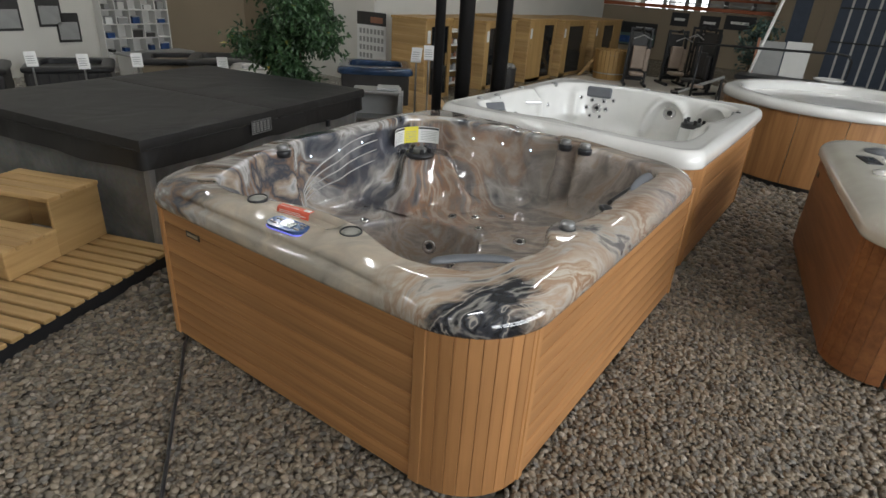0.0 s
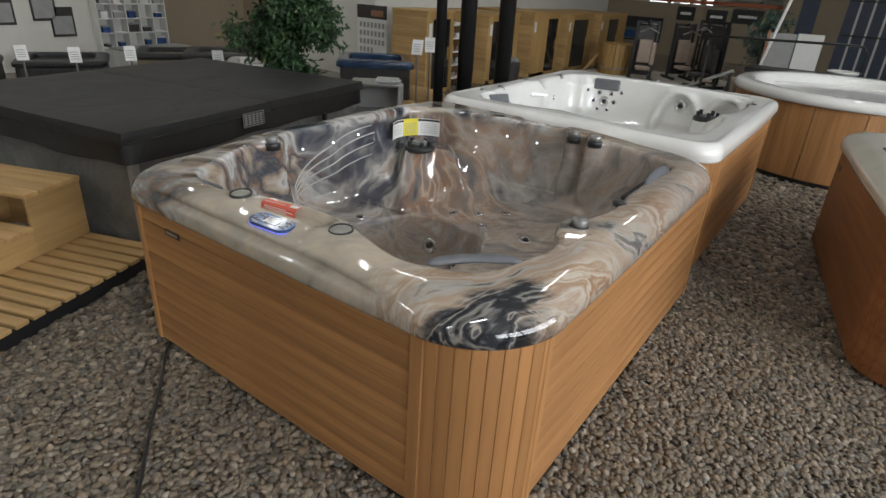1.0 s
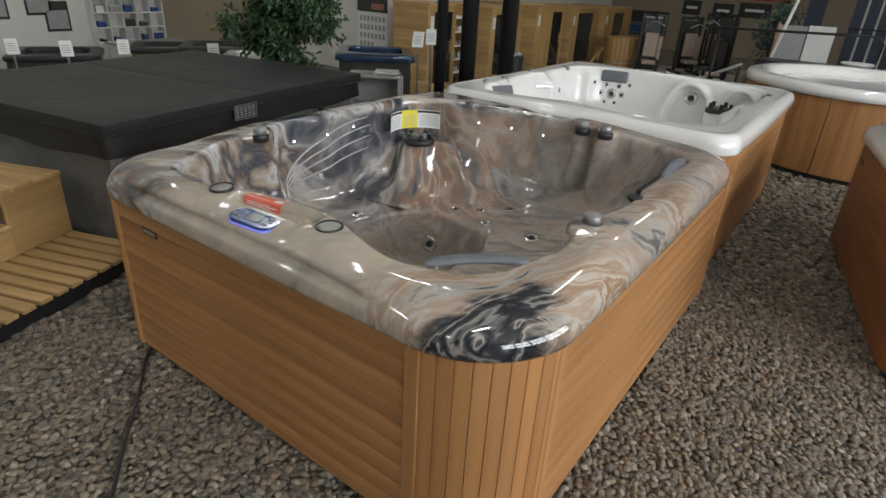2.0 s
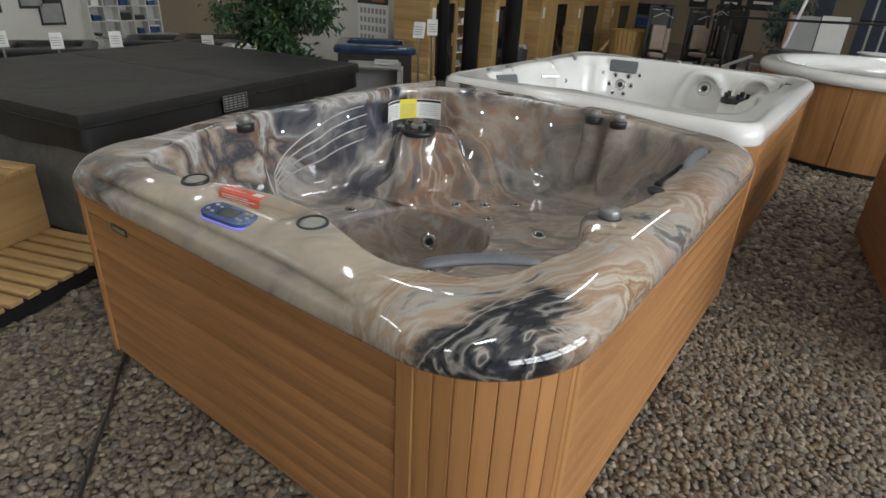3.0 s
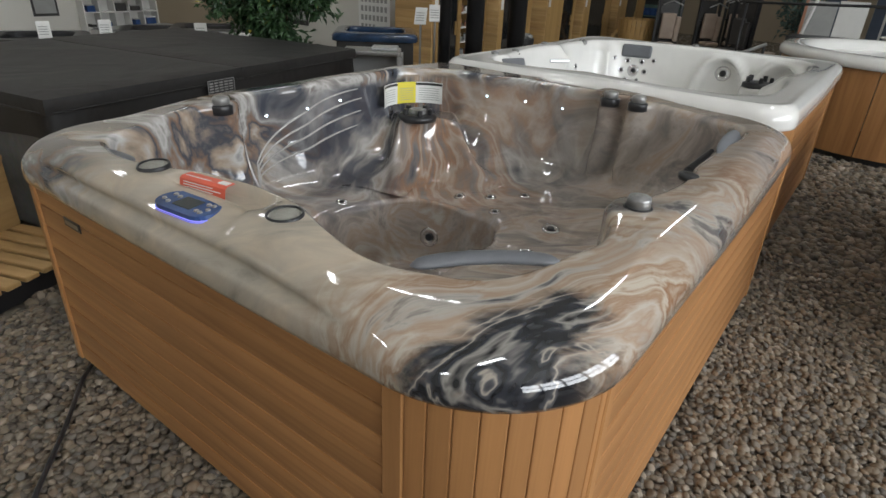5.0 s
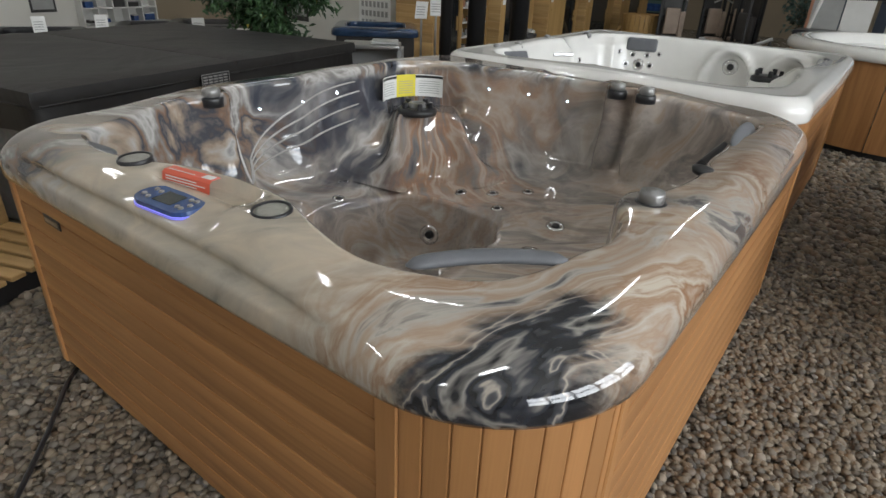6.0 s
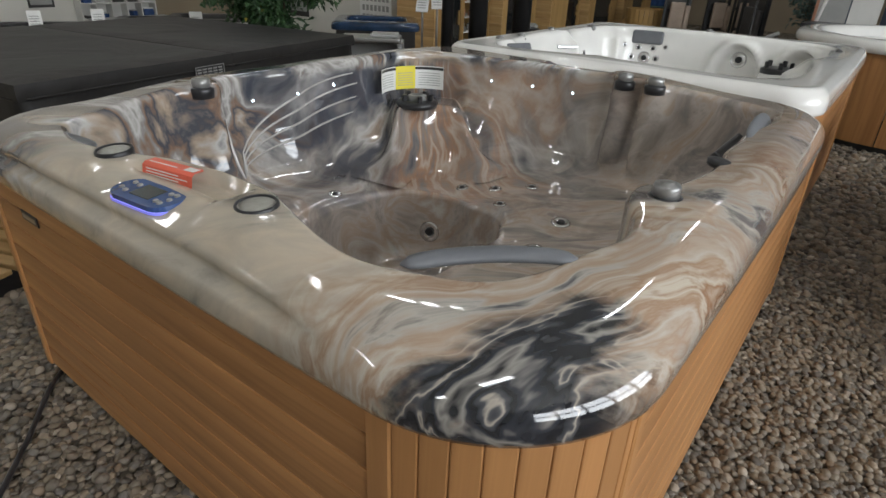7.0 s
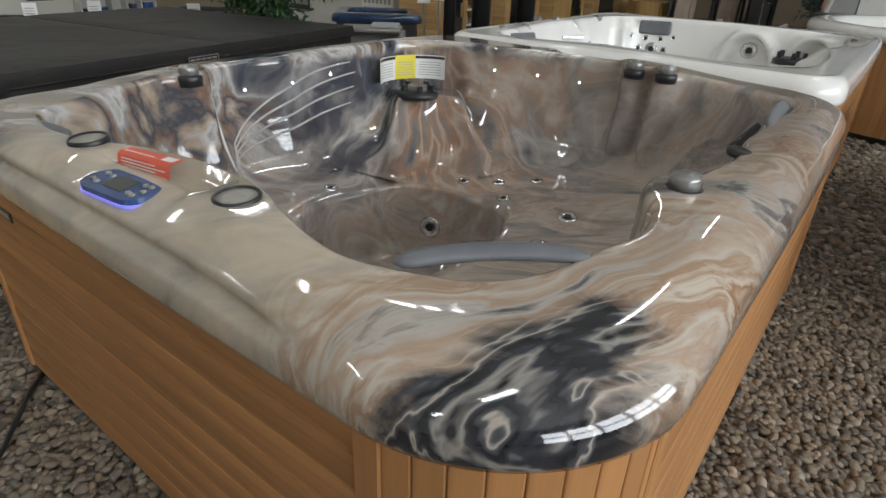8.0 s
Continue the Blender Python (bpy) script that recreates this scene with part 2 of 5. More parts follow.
def vinyl():
    m, nt, b = material("black_vinyl", 0.56)
    v = coords(nt)
    fold = noise_node(nt, v, 2.3, 3.0, 0.5, 0.8)
    grain = noise_node(nt, v, 160.0, 2.0)
    nt.links.new(ramp(nt, fold.outputs["Fac"], [(0.3, (0.009, 0.008, 0.0075)), (0.7, (0.016, 0.0145, 0.013))]), b.inputs["Base Color"])
    h = calc(nt, "ADD", calc(nt, "MULTIPLY", fold.outputs["Fac"], 6.0), calc(nt, "MULTIPLY", grain.outputs["Fac"], 0.25))
    bump(nt, b, h, 0.45, 0.006)
    return m


def leafage(name, dark, light):
    m, nt, b = material(name, 0.42)
    geo = nt.nodes.new("ShaderNodeNewGeometry")
    nt.links.new(ramp(nt, geo.outputs["Random Per Island"], [(0.0, dark), (0.8, light), (0.985, light), (1.0, (0.30, 0.24, 0.03))]), b.inputs["Base Color"])
    b.inputs["Transmission Weight"].default_value = 0.0
    return m


# acrylic ridge edges with the highlight put into a pale base colour
def highlit_ridge():
    return plain("highlit_ridge", (0.40, 0.385, 0.37), 0.12, 0.0, 0.5, 0.2, 9.0)


def glowing(name, colour, strength):
    m, nt, b = material(name, 0.3)
    b.inputs["Base Color"].default_value = (*colour, 1)
    b.inputs["Emission Color"].default_value, b.inputs["Emission Strength"].default_value = (*colour, 1), strength
    return m


MARBLE, PEBBLE, SCREED, CONCRETE, VINYL = marbled(), pebble_look(), screed(), concrete_look(), vinyl()
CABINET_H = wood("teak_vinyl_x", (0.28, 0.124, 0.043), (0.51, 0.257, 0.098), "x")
CABINET_Y = wood("teak_vinyl_y", (0.28, 0.124, 0.043), (0.51, 0.257, 0.098), "y")
CABINET_V = wood("teak_vinyl_z", (0.28, 0.124, 0.043), (0.51, 0.257, 0.098), "z", 0.45, 0.8)
# the pearl tub's panels: shade put into a darker, redder wood colour
CABINET_SHADED = wood("teak_vinyl_shaded_x", (0.17, 0.062, 0.022), (0.33, 0.14, 0.05), "x")
PINE_X = wood("larch_x", (0.34, 0.20, 0.075), (0.56, 0.37, 0.16), "x", 0.6, 0.8, True)
PINE_Y = wood("larch_y", (0.34, 0.20, 0.075), (0.56, 0.37, 0.16), "y", 0.6, 0.8, True)
PINE_Z = wood("spruce_z", (0.30, 0.175, 0.06), (0.46, 0.29, 0.11), "z", 0.55, 0.5, True)
WHITE_ACRYLIC = plain("white_acrylic", (0.74, 0.73, 0.70), 0.10, 0, 0.4, 0.03)
PEARL_ACRYLIC = plain("pearl_acrylic", (0.56, 0.53, 0.46), 0.12, 0, 0.4, 0.08, 3.0)
BLUE_ACRYLIC = plain("blue_acrylic", (0.018, 0.04, 0.085), 0.12, 0, 0.4, 0.5, 4.0)
GREY_FOAM = plain("grey_foam", (0.115, 0.12, 0.13), 0.5, 0, 0, 0.08, 20.0)
GREY_PLASTIC = plain("grey_plastic", (0.20, 0.20, 0.195), 0.35)
GRILLE = plain("speaker_cloth", (0.30, 0.295, 0.26), 0.6, 0, 0, 0.1, 60.0, 0.4)
BLACK_PLASTIC = plain("black_plastic", (0.018, 0.018, 0.02), 0.35)
BLACK_PAINT = plain("black_paint", (0.012, 0.012, 0.013), 0.45)
CHROME = plain("chrome", (0.72, 0.72, 0.73), 0.12, 1.0, 0, 0.03)
CAP = plain("grey_cap", (0.30, 0.30, 0.295), 0.3, 0.6, 0, 0.06)
STEEL = plain("brushed_steel", (0.42, 0.42, 0.42), 0.35, 1.0, 0, 0.05)
WHITE_PAINT = plain("white_wall_paint", (0.62, 0.60, 0.55), 0.7, 0, 0, 0.05, 0.8, 0.05)
TAUPE_PAINT = plain("taupe_wall_paint", (0.235, 0.185, 0.125), 0.7, 0, 0, 0.06, 0.8, 0.05)
WHITE_BOARD = plain("white_board", (0.66, 0.65, 0.62), 0.4, 0, 0, 0.04)
GREY_BOARD = plain("grey_board", (0.30, 0.30, 0.29), 0.45, 0, 0, 0.08)
DARK_BOARD = plain("dark_board", (0.035, 0.033, 0.032), 0.45, 0, 0, 0.2)
BLUE_PANEL = plain("blue_cladding", (0.045, 0.062, 0.095), 0.45, 0, 0, 0.12)
PAPER = plain("white_paper", (0.72, 0.72, 0.70), 0.5, 0, 0, 0.03)
YELLOW = plain("yellow_label", (0.72, 0.62, 0.05), 0.45, 0, 0, 0.04)
RED = plain("red_label", (0.66, 0.115, 0.065), 0.4, 0, 0, 0.06)
BLUE_FACE = plain("blue_fascia", (0.035, 0.075, 0.20), 0.25, 0, 0.3, 0.35, 9.0)
BEIGE_CLOTH = plain("beige_leatherette", (0.30, 0.23, 0.18), 0.55, 0, 0, 0.15)
CARPET = plain("cream_carpet", (0.46, 0.42, 0.36), 0.9, 0, 0, 0.07, 4.0, 0.3)
ORANGE_STEEL = plain("orange_steel", (0.30, 0.085, 0.03), 0.5, 0, 0, 0.15)
CLAY = plain("terracotta", (0.32, 0.15, 0.09), 0.7, 0, 0, 0.15)
BARK = plain("bark", (0.10, 0.075, 0.05), 0.8, 0, 0, 0.3, 20.0, 0.5)
LEAF = leafage("ficus_leaf", (0.012, 0.035, 0.012), (0.045, 0.10, 0.035))
PALE_LEAF = leafage("palm_leaf", (0.03, 0.06, 0.05), (0.07, 0.12, 0.10))
BLUE_GLOW = glowing("blue_edge_light", (0.24, 0.25, 0.9), 0.30)
LED_GLOW = glowing("white_led", (0.62, 0.82, 1.0), 4.0)
LAMP_GLOW = glowing("ceiling_tube", (0.94, 0.975, 1.0), LAMPS)
SKY_PANE = glowing("bright_sky_pane", (0.95, 0.98, 1.0), 1.6)
SCREEN = plain("lcd", (0.03, 0.04, 0.045), 0.15, 0, 0.4)
GLASS_DARK = plain("smoked_glass", (0.012, 0.013, 0.014), 0.08, 0, 0.5)


HIGHLIT_RIDGE = highlit_ridge()


# ---------------------------------------------------------------- building helpers
def mesh_of(bm, name, smooth=False):
    me = bpy.data.meshes.new(name)
    bm.normal_update()
    bm.to_mesh(me)
    bm.free()
    if smooth:
        me.shade_smooth()
    return me


def part(name, bm, mat, parent=None, label="", smooth=False, at=None):
    """Links a bmesh, or a mesh made already, as one object under a thing or a part."""
    me = bm if isinstance(bm, bpy.types.Mesh) else mesh_of(bm, name, smooth)
    if mat and not me.materials:
        me.materials.append(mat)
    ob = new(name, me)
    if parent:
        ob.parent = parent
    if at is not None:
        ob.matrix_basis = at
    return tagged(ob, label)


def crisp(ob, degrees=35):
    """Smooth shading with hard edges kept."""
    ob.data.shade_smooth()
    ob.data.set_sharp_from_angle(angle=radians(degrees))
    return ob


def thing(name, label, category, at=None, group="", kind=""):
    ob = new(name)
    ob.empty_display_size = 0.1
    if at is not None:
        ob.matrix_basis = at
    return tagged(ob, label, category, group, kind)


def box(x0, x1, y0, y1, z0, z1, bev=0.0, seg=1, bm=None):
    bm = bm or bmesh.new()
    tmp = bmesh.ops.create_cube(bm, size=1.0, matrix=Matrix.LocRotScale(((x0 + x1) / 2, (y0 + y1) / 2, (z0 + z1) / 2), None, (x1 - x0, y1 - y0, z1 - z0)))
    if bev:
        es = list({e for v in tmp["verts"] for e in v.link_edges})
        bmesh.ops.bevel(bm, geom=es, offset=bev, segments=seg, affect="EDGES", profile=0.5)
    return bm


def cyl(r, z0, z1, n=24, r2=None, bev=0.0, bm=None, m=None):
    bm = bm or bmesh.new()
    mm = (m or Matrix()) @ Matrix.Translation((0, 0, (z0 + z1) / 2))
    tmp = bmesh.ops.create_cone(bm, cap_ends=True, segments=n, radius1=r, radius2=r if r2 is None else r2, depth=z1 - z0, matrix=mm)
    if bev:
        es = [e for v in tmp["verts"] for e in v.link_edges if len(e.link_faces) == 2 and any(len(f.verts) > 4 for f in e.link_faces)]
        bmesh.ops.bevel(bm, geom=list(set(es)), offset=bev, segments=2, affect="EDGES", profile=0.5)
    return bm


def lathe(profile, n=32, m=None):
    """A turned form from (radius, height) pairs."""
    bm = bmesh.new()
    rows = [[bm.verts.new((r * math.cos(2 * math.pi * k / n), r * math.sin(2 * math.pi * k / n), z)) for k in range(n)] for r, z in profile]
    for a, b in zip(rows, rows[1:]):
        for k in range(n):
            bm.faces.new((a[k], a[(k + 1) % n], b[(k + 1) % n], b[k]))
    bm.faces.new(rows[-1])
    bm.faces.new(rows[0][::-1])
    if m:
        bm.transform(m)
    return bm


def tube(points, r, n=8):
    """A round bar along points."""
    bm = bmesh.new()
    pts = [Vector(p) for p in points]
    rows = []
    for i, p in enumerate(pts):
        d = (pts[min(i + 1, len(pts) - 1)] - pts[max(i - 1, 0)]).normalized()
        q = d.to_track_quat("Z", "Y")
        rr = r[i] if isinstance(r, (list, tuple)) else r
        rows.append([bm.verts.new(p + q @ Vector((rr * math.cos(2 * math.pi * k / n), rr * math.sin(2 * math.pi * k / n), 0))) for k in range(n)])
    for a, b in zip(rows, rows[1:]):
        for k in range(n):
            bm.faces.new((a[k], a[(k + 1) % n], b[(k + 1) % n], b[k]))
    bm.faces.new(rows[0][::-1])
    bm.faces.new(rows[-1])
    return bm


def rounded_rect(hx, hy, r, n):
    """n points round a rounded rectangle, evenly spaced, from (hx, 0) counter-clockwise; r: one radius, or one for each corner."""
    rr = r if isinstance(r, (tuple, list)) else (r,) * 4
    dense = []
    for sx, sy, a0, q in ((1, 1, 0, rr[0]), (-1, 1, 90, rr[1]), (-1, -1, 180, rr[2]), (1, -1, 270, rr[3])):
        for k in range(25):
            a = radians(a0 + 90 * k / 24)
            dense.append((sx * (hx - q) + q * math.cos(a), sy * (hy - q) + q * math.sin(a)))
    dense = [(hx, 0.0)] + dense + [(hx, 0.0)]
    d = np.array(dense)
    s = np.concatenate([[0], np.cumsum(np.hypot(*np.diff(d, axis=0).T))])
    t = np.arange(n) / n * s[-1]
    return np.stack([np.interp(t, s, d[:, 0]), np.interp(t, s, d[:, 1])], 1)


def polar(points):
    """The radius of a closed outline round (0, 0) as a smooth function of the angle."""
    p = sorted((math.atan2(y, x), math.hypot(x, y)) for x, y in points)
    a = np.array([q[0] for q in p])
    r = np.array([q[1] for q in p])
    a = np.concatenate([a - 2 * np.pi, a, a + 2 * np.pi])
    r = np.concatenate([r, r, r])

    def at(phi):
        w = np.linspace(-0.05, 0.05, 7)
        return float(np.mean(np.interp(phi + w, a, r)))
    return at


def smooth01(x, lo, hi):
    t = min(1.0, max(0.0, (x - lo) / (hi - lo)))
    return t * t * (3 - 2 * t)


def loft(rows, close_end=True):
    """Faces between rings of equal count; rows is an array of rings x points x 3."""
    k, n, _ = rows.shape
    verts = rows.reshape(-1, 3).tolist()
    i = np.arange(k - 1)[:, None] * n + np.arange(n)[None]
    j = np.arange(k - 1)[:, None] * n + (np.arange(n)[None] + 1) % n
    faces = np.stack([i, j, j + n, i + n], -1).reshape(-1, 4).tolist()
    if close_end:
        verts.append(rows[-1].mean(0).tolist())
        base = (k - 1) * n
        faces += [(base + a, base + (a + 1) % n, len(verts) - 1) for a in range(n)]
    me = bpy.data.meshes.new("shell")
    me.from_pydata(verts, [], faces)
    me.shade_smooth()
    return me


def tub_shell(hx, hy, r_out, inner, z_lip, z_top, z_seat, z_floor, wall, well, n=288, shape=None, roll=0.15):
    """The moulded shell of a tub round (0, 0): lip, rolled rim, top, walls, seats and foot well.
    inner, wall, well: functions of the angle: the radius of the inner edge, the wall's run, the well's radius.
    shape: moves a point of the walls: (x, y, z, phi, stage) to (x, y, z)."""
    out = rounded_rect(hx, hy, r_out, n)
    rings = []
    rad = np.hypot(out[:, 0], out[:, 1])
    ux, uy = out[:, 0] / rad, out[:, 1] / rad
    phi = np.arctan2(out[:, 1], out[:, 0])
    ri = np.array([inner(p) for p in phi])
    run = np.array([wall(p) for p in phi])
    rf = np.array([well(p) for p in phi])
    margin = rad - ri
    roll_in = np.minimum(roll, np.maximum(0.02, margin * 0.6))

    def ring(radius, z, stage):
        pts = np.stack([ux * radius, uy * radius, np.broadcast_to(z, radius.shape).astype(float)], 1)
        if shape:
            pts = np.array([shape(x, y, zz, p, stage) for (x, y, zz), p in zip(pts, phi)])
        rings.append(pts)

    ring(rad - 0.04, z_lip + 0.006, 0)
    ring(rad + 0.015, z_lip, 0)
    ring(rad + 0.026, z_lip + 0.006, 0)
    ring(rad + 0.030, z_lip + 0.02, 0)
    for a in np.linspace(0, 90, 13):
        c, s = 1 - math.cos(radians(a)), math.sin(radians(a))
        ring(rad + 0.03 - c * (roll_in + 0.03), z_lip + 0.045 + s * (z_top - z_lip - 0.045), 1)
    r1 = rad - roll_in
    for q in (0.15, 0.3, 0.45, 0.6, 0.75, 0.9):
        ring(r1 + (ri - r1) * q, z_top, 2)
    for a in np.linspace(0, 90, 6):
        ring(ri - 0.028 * math.sin(radians(a)), z_top - 0.03 * (1 - math.cos(radians(a))), 3)
    ra = ri - 0.028
    rb = ri - run
    for q in np.linspace(0.02, 1, 56):
        a = q * math.pi / 2
        ring(ra + (rb - ra) * (1 - math.cos(a)), (z_top - 0.03) + (z_seat - z_top + 0.03) * math.sin(a), 4 + q)
    for q in np.linspace(0.15, 1, 7):
        ring(rb + (rf - rb) * q, z_seat - 0.02 * q, 6)
    for a in (25, 50, 75):
        ring(rf - 0.03 * math.sin(radians(a)), z_seat - 0.02 - 0.03 * (1 - math.cos(radians(a))), 7)
    for q in np.linspace(0.1, 1, 9):
        ring(rf - 0.03 - 0.10 * (1 - math.cos(q * math.pi / 2)), z_seat - 0.05 + (z_floor - z_seat + 0.05) * math.sin(q * math.pi / 2), 8)
    for q in (0.75, 0.5, 0.25, 0.1):
        ring((rf - 0.13) * q, z_floor, 9)
    return loft(np.array(rings))


def board_face(parent, name, mat, x0, x1, z0, z1, count, thick, gap, m, label=""):
    """A panel in the plane y = 0 (facing -y) of horizontal boards over a backing, turned by m."""
    base = part(name, box(x0 + 0.002, x1 - 0.002, thick * 0.55, thick + 0.02, z0, z1), mat, parent, label, at=m)
    h = (z1 - z0) / count
    me = mesh_of(box(x0, x1, 0, thick, gap / 2, h - gap / 2, 0.004, 2), "board")
    for i in range(count):
        part("board", me, mat, base, at=Matrix.Translation((0, 0, z0 + i * h)))
    return base


def corner_slats(parent, cx, cy, r, a0, a1, z0, z1, count, mat):
    """A rounded corner of upright slats round (cx, cy)."""
    bm = bmesh.new()
    lo, hi = [], []
    for k in range(13):
        a = radians(a0 + (a1 - a0) * k / 12)
        for rr, row in ((r - 0.012, lo), (r - 0.03, hi)):
            row.append((cx + rr * math.cos(a), cy + rr * math.sin(a)))
    prof = lo + hi[::-1]
    vs0 = [bm.verts.new((x, y, z0)) for x, y in prof]
    vs1 = [bm.verts.new((x, y, z1)) for x, y in prof]
    for k in range(len(prof)):
        j = (k + 1) % len(prof)
        bm.faces.new((vs0[k], vs0[j], vs1[j], vs1[k]))
    base = part("corner_panel", bm, mat, parent)
    step = (a1 - a0) / count
    w = r * radians(abs(step)) - 0.0012
    me = mesh_of(box(-0.014, 0.0, -w / 2, w / 2, z0, z1, 0.0032, 2), "slat")
    for k in range(count):
        a = a0 + (k + 0.5) * step
        part("slat", me, mat, base, at=Matrix.Translation((cx + r * math.cos(radians(a)), cy + r * math.sin(radians(a)), 0)) @ pose(0, 0, 0, 0, 0, a))
    return base


def disc_jet(parent, at, r=0.016):
    """A small chromed jet with a dark nozzle."""
    j = part("jet", lathe([(r * 1.15, -0.004), (r * 1.15, 0.002), (r, 0.006), (r * 0.72, 0.006), (r * 0.55, 0.001)], 20), CHROME, parent, smooth=True, at=at)
    part("nozzle", lathe([(r * 0.5, 0.0), (r * 0.42, 0.008), (r * 0.2, 0.009)], 14), BLACK_PLASTIC, j, "black nozzle")
    return j


def knob(parent, at, r=0.036):
    """A diverter knob: dark collar, grey cap with a bright edge."""
    k = part("knob", lathe([(r * 1.22, -0.03), (r * 1.24, 0.0), (r * 1.15, 0.006), (r * 0.9, 0.008)], 24), BLACK_PLASTIC, parent, smooth=True, at=at)
    part("cap", lathe([(r * 0.92, 0.002), (r * 0.92, 0.028), (r * 0.84, 0.036), (r * 0.55, 0.035), (r * 0.5, 0.040), (r * 0.2, 0.040)], 24), CAP, k, "grey capped knob", True)
    return k


def speaker_ring(parent, at, r=0.058):
    s = part("speaker", lathe([(r * 1.04, -0.012), (r * 1.05, 0.003), (r * 1.0, 0.008), (r * 0.90, 0.007), (r * 0.87, 0.002)], 36), BLACK_PLASTIC, parent, "round speaker with a dark ring", True, at=at)
    part("grille", lathe([(r * 0.87, 0.0), (r * 0.86, 0.004), (r * 0.6, 0.0055), (r * 0.2, 0.006)], 32), GRILLE, s, "pale grey speaker grille", True)
    return s


def pillow(parent, at, length, width, thick, bow=0.06):
    """A bent foam headrest: long, thin at its ends, rounded all round."""
    bm = bmesh.new()
    rows = []
    n = 21
    for i in range(n):
        t = i / (n - 1) * 2 - 1
        taper = max(0.02, (1 - abs(t) ** 9)) ** 0.5
        ring = []
        for k in range(12):
            a = 2 * math.pi * k / 12
            ring.append(bm.verts.new((t * length / 2, math.cos(a) * width / 2 * taper - bow * (1 - t * t), math.sin(a) * thick / 2 * taper)))
        rows.append(ring)
    for a, b in zip(rows, rows[1:]):
        for k in range(12):
            bm.faces.new((a[k], a[(k + 1) % 12], b[(k + 1) % 12], b[k]))
    bm.faces.new(rows[0][::-1])
    bm.faces.new(rows[-1])
    return part("headrest", bm, GREY_FOAM, parent, "grey foam headrest", True, at=at)


def bars(parent, x0, x1, z0, z1, rows, mat, depth, seed=1, fill=0.8):
    """Unreadable lines of print as thin bars in the plane y = 0."""
    rnd = random.Random(seed)
    bm = bmesh.new()
    h = (z1 - z0) / rows
    for i in range(rows):
        w = (x1 - x0) * (fill + (1 - fill) * rnd.random()) * (1 if rnd.random() > 0.25 else 0.6)
        box(x0, x0 + w, -depth, 0, z0 + i * h + h * 0.3, z0 + i * h + h * 0.68, bm=bm)
    return part("print", bm, mat, parent, "lines of small print")


# ---------------------------------------------------------------- the hall
def slab(name, label, x0, x1, y0, y1, z0, z1, mat, category=""):
    return tagged(part(name, box(x0, x1, y0, y1, z0, z1), mat, None, label), label, category, kind="structure")


slab("floor", "polished grey-brown screed floor of the showroom", -16, 8, -9, 22, -0.25, -0.03, SCREED, "floor")
slab("wall_west", "off-white painted side wall of the hall", -10.8, -10.5, -9, 5.02, -0.03, 6, WHITE_PAINT, "wall")
slab("wall_west_taupe", "taupe painted stretch of the side wall", -10.8, -10.48, 5.02, 7.1, -0.03, 6, TAUPE_PAINT, "wall")
slab("wall_partition_taupe", "taupe painted partition wall", -10.48, -9.7, 6.88, 7.1, -0.03, 6, TAUPE_PAINT, "wall")
slab("wall_partition", "off-white painted partition wall", -9.7, -6.8, 6.9, 7.1, -0.03, 6, WHITE_PAINT, "wall")
slab("wall_sauna", "off-white wall behind the sauna cabins", -7.0, -6.8, 7.1, 21, -0.03, 6, WHITE_PAINT, "wall")
slab("wall_north", "taupe painted low end wall of the hall", -6.8, -1.9, 17.6, 17.8, -0.03, 1.42, TAUPE_PAINT, "wall")
slab("wall_north_upper", "off-white upper end wall of the hall", -6.8, 8, 21.0, 21.3, -0.03, 6, WHITE_PAINT, "wall")
slab("wall_south", "off-white wall of the hall", -10.8, 8, -9.3, -9, -0.03, 6, WHITE_PAINT, "wall")
slab("ceiling", "pale hall ceiling of sheet metal", -10.8, 8, -9.3, 21.3, 6, 6.2, WHITE_PAINT, "ceiling")
slab("wall_east", "wall below the tall windows", 7.0, 7.2, -9, 21, -0.03, 1.3, TAUPE_PAINT, "wall")
slab("wall_east_north", "taupe wall beside the tall windows", 7.0, 7.2, 5.5, 21, 1.3, 6, TAUPE_PAINT, "wall")
slab("wall_east_top", "wall above the tall windows", 7.0, 7.2, -9, 5.5, 4.9, 6, WHITE_PAINT, "wall")
slab("wall_east_south", "wall beside the tall windows", 7.0, 7.2, -9, -4.5, 1.3, 4.9, WHITE_PAINT, "wall")

win = thing("window_1", "tall gridded window of the hall", "window", kind="structure")
for k in range(6):
    part("window_frame", box(7.03, 7.12, -4.5 + 2 * k, -4.28 + 2 * k, 1.3, 4.9), DARK_BOARD, win)
for k in range(3):
    part("window_frame", box(7.04, 7.11, -4.5, 5.5, 1.3 + k * 1.70, 1.52 + k * 1.70), DARK_BOARD, win)

# ceiling lamps
for i in range(3):
    for j in range(4):
        lx, ly = -8.2 + 4.4 * i, -5.5 + 5.2 * j
        lamp = thing("ceiling_light", "long white fluorescent ceiling light", "ceiling light", pose(lx, ly, 5.55), "ceiling lights")
        part("housing", box(-0.12, 0.12, -0.8, 0.8, 0.0, 0.07, 0.01), WHITE_BOARD, lamp)
        part("diffuser", box(-0.09, 0.09, -0.76, 0.76, -0.02, 0.0), LAMP_GLOW, lamp)
        part("rod", cyl(0.008, 0.07, 0.45, 8), STEEL, lamp)


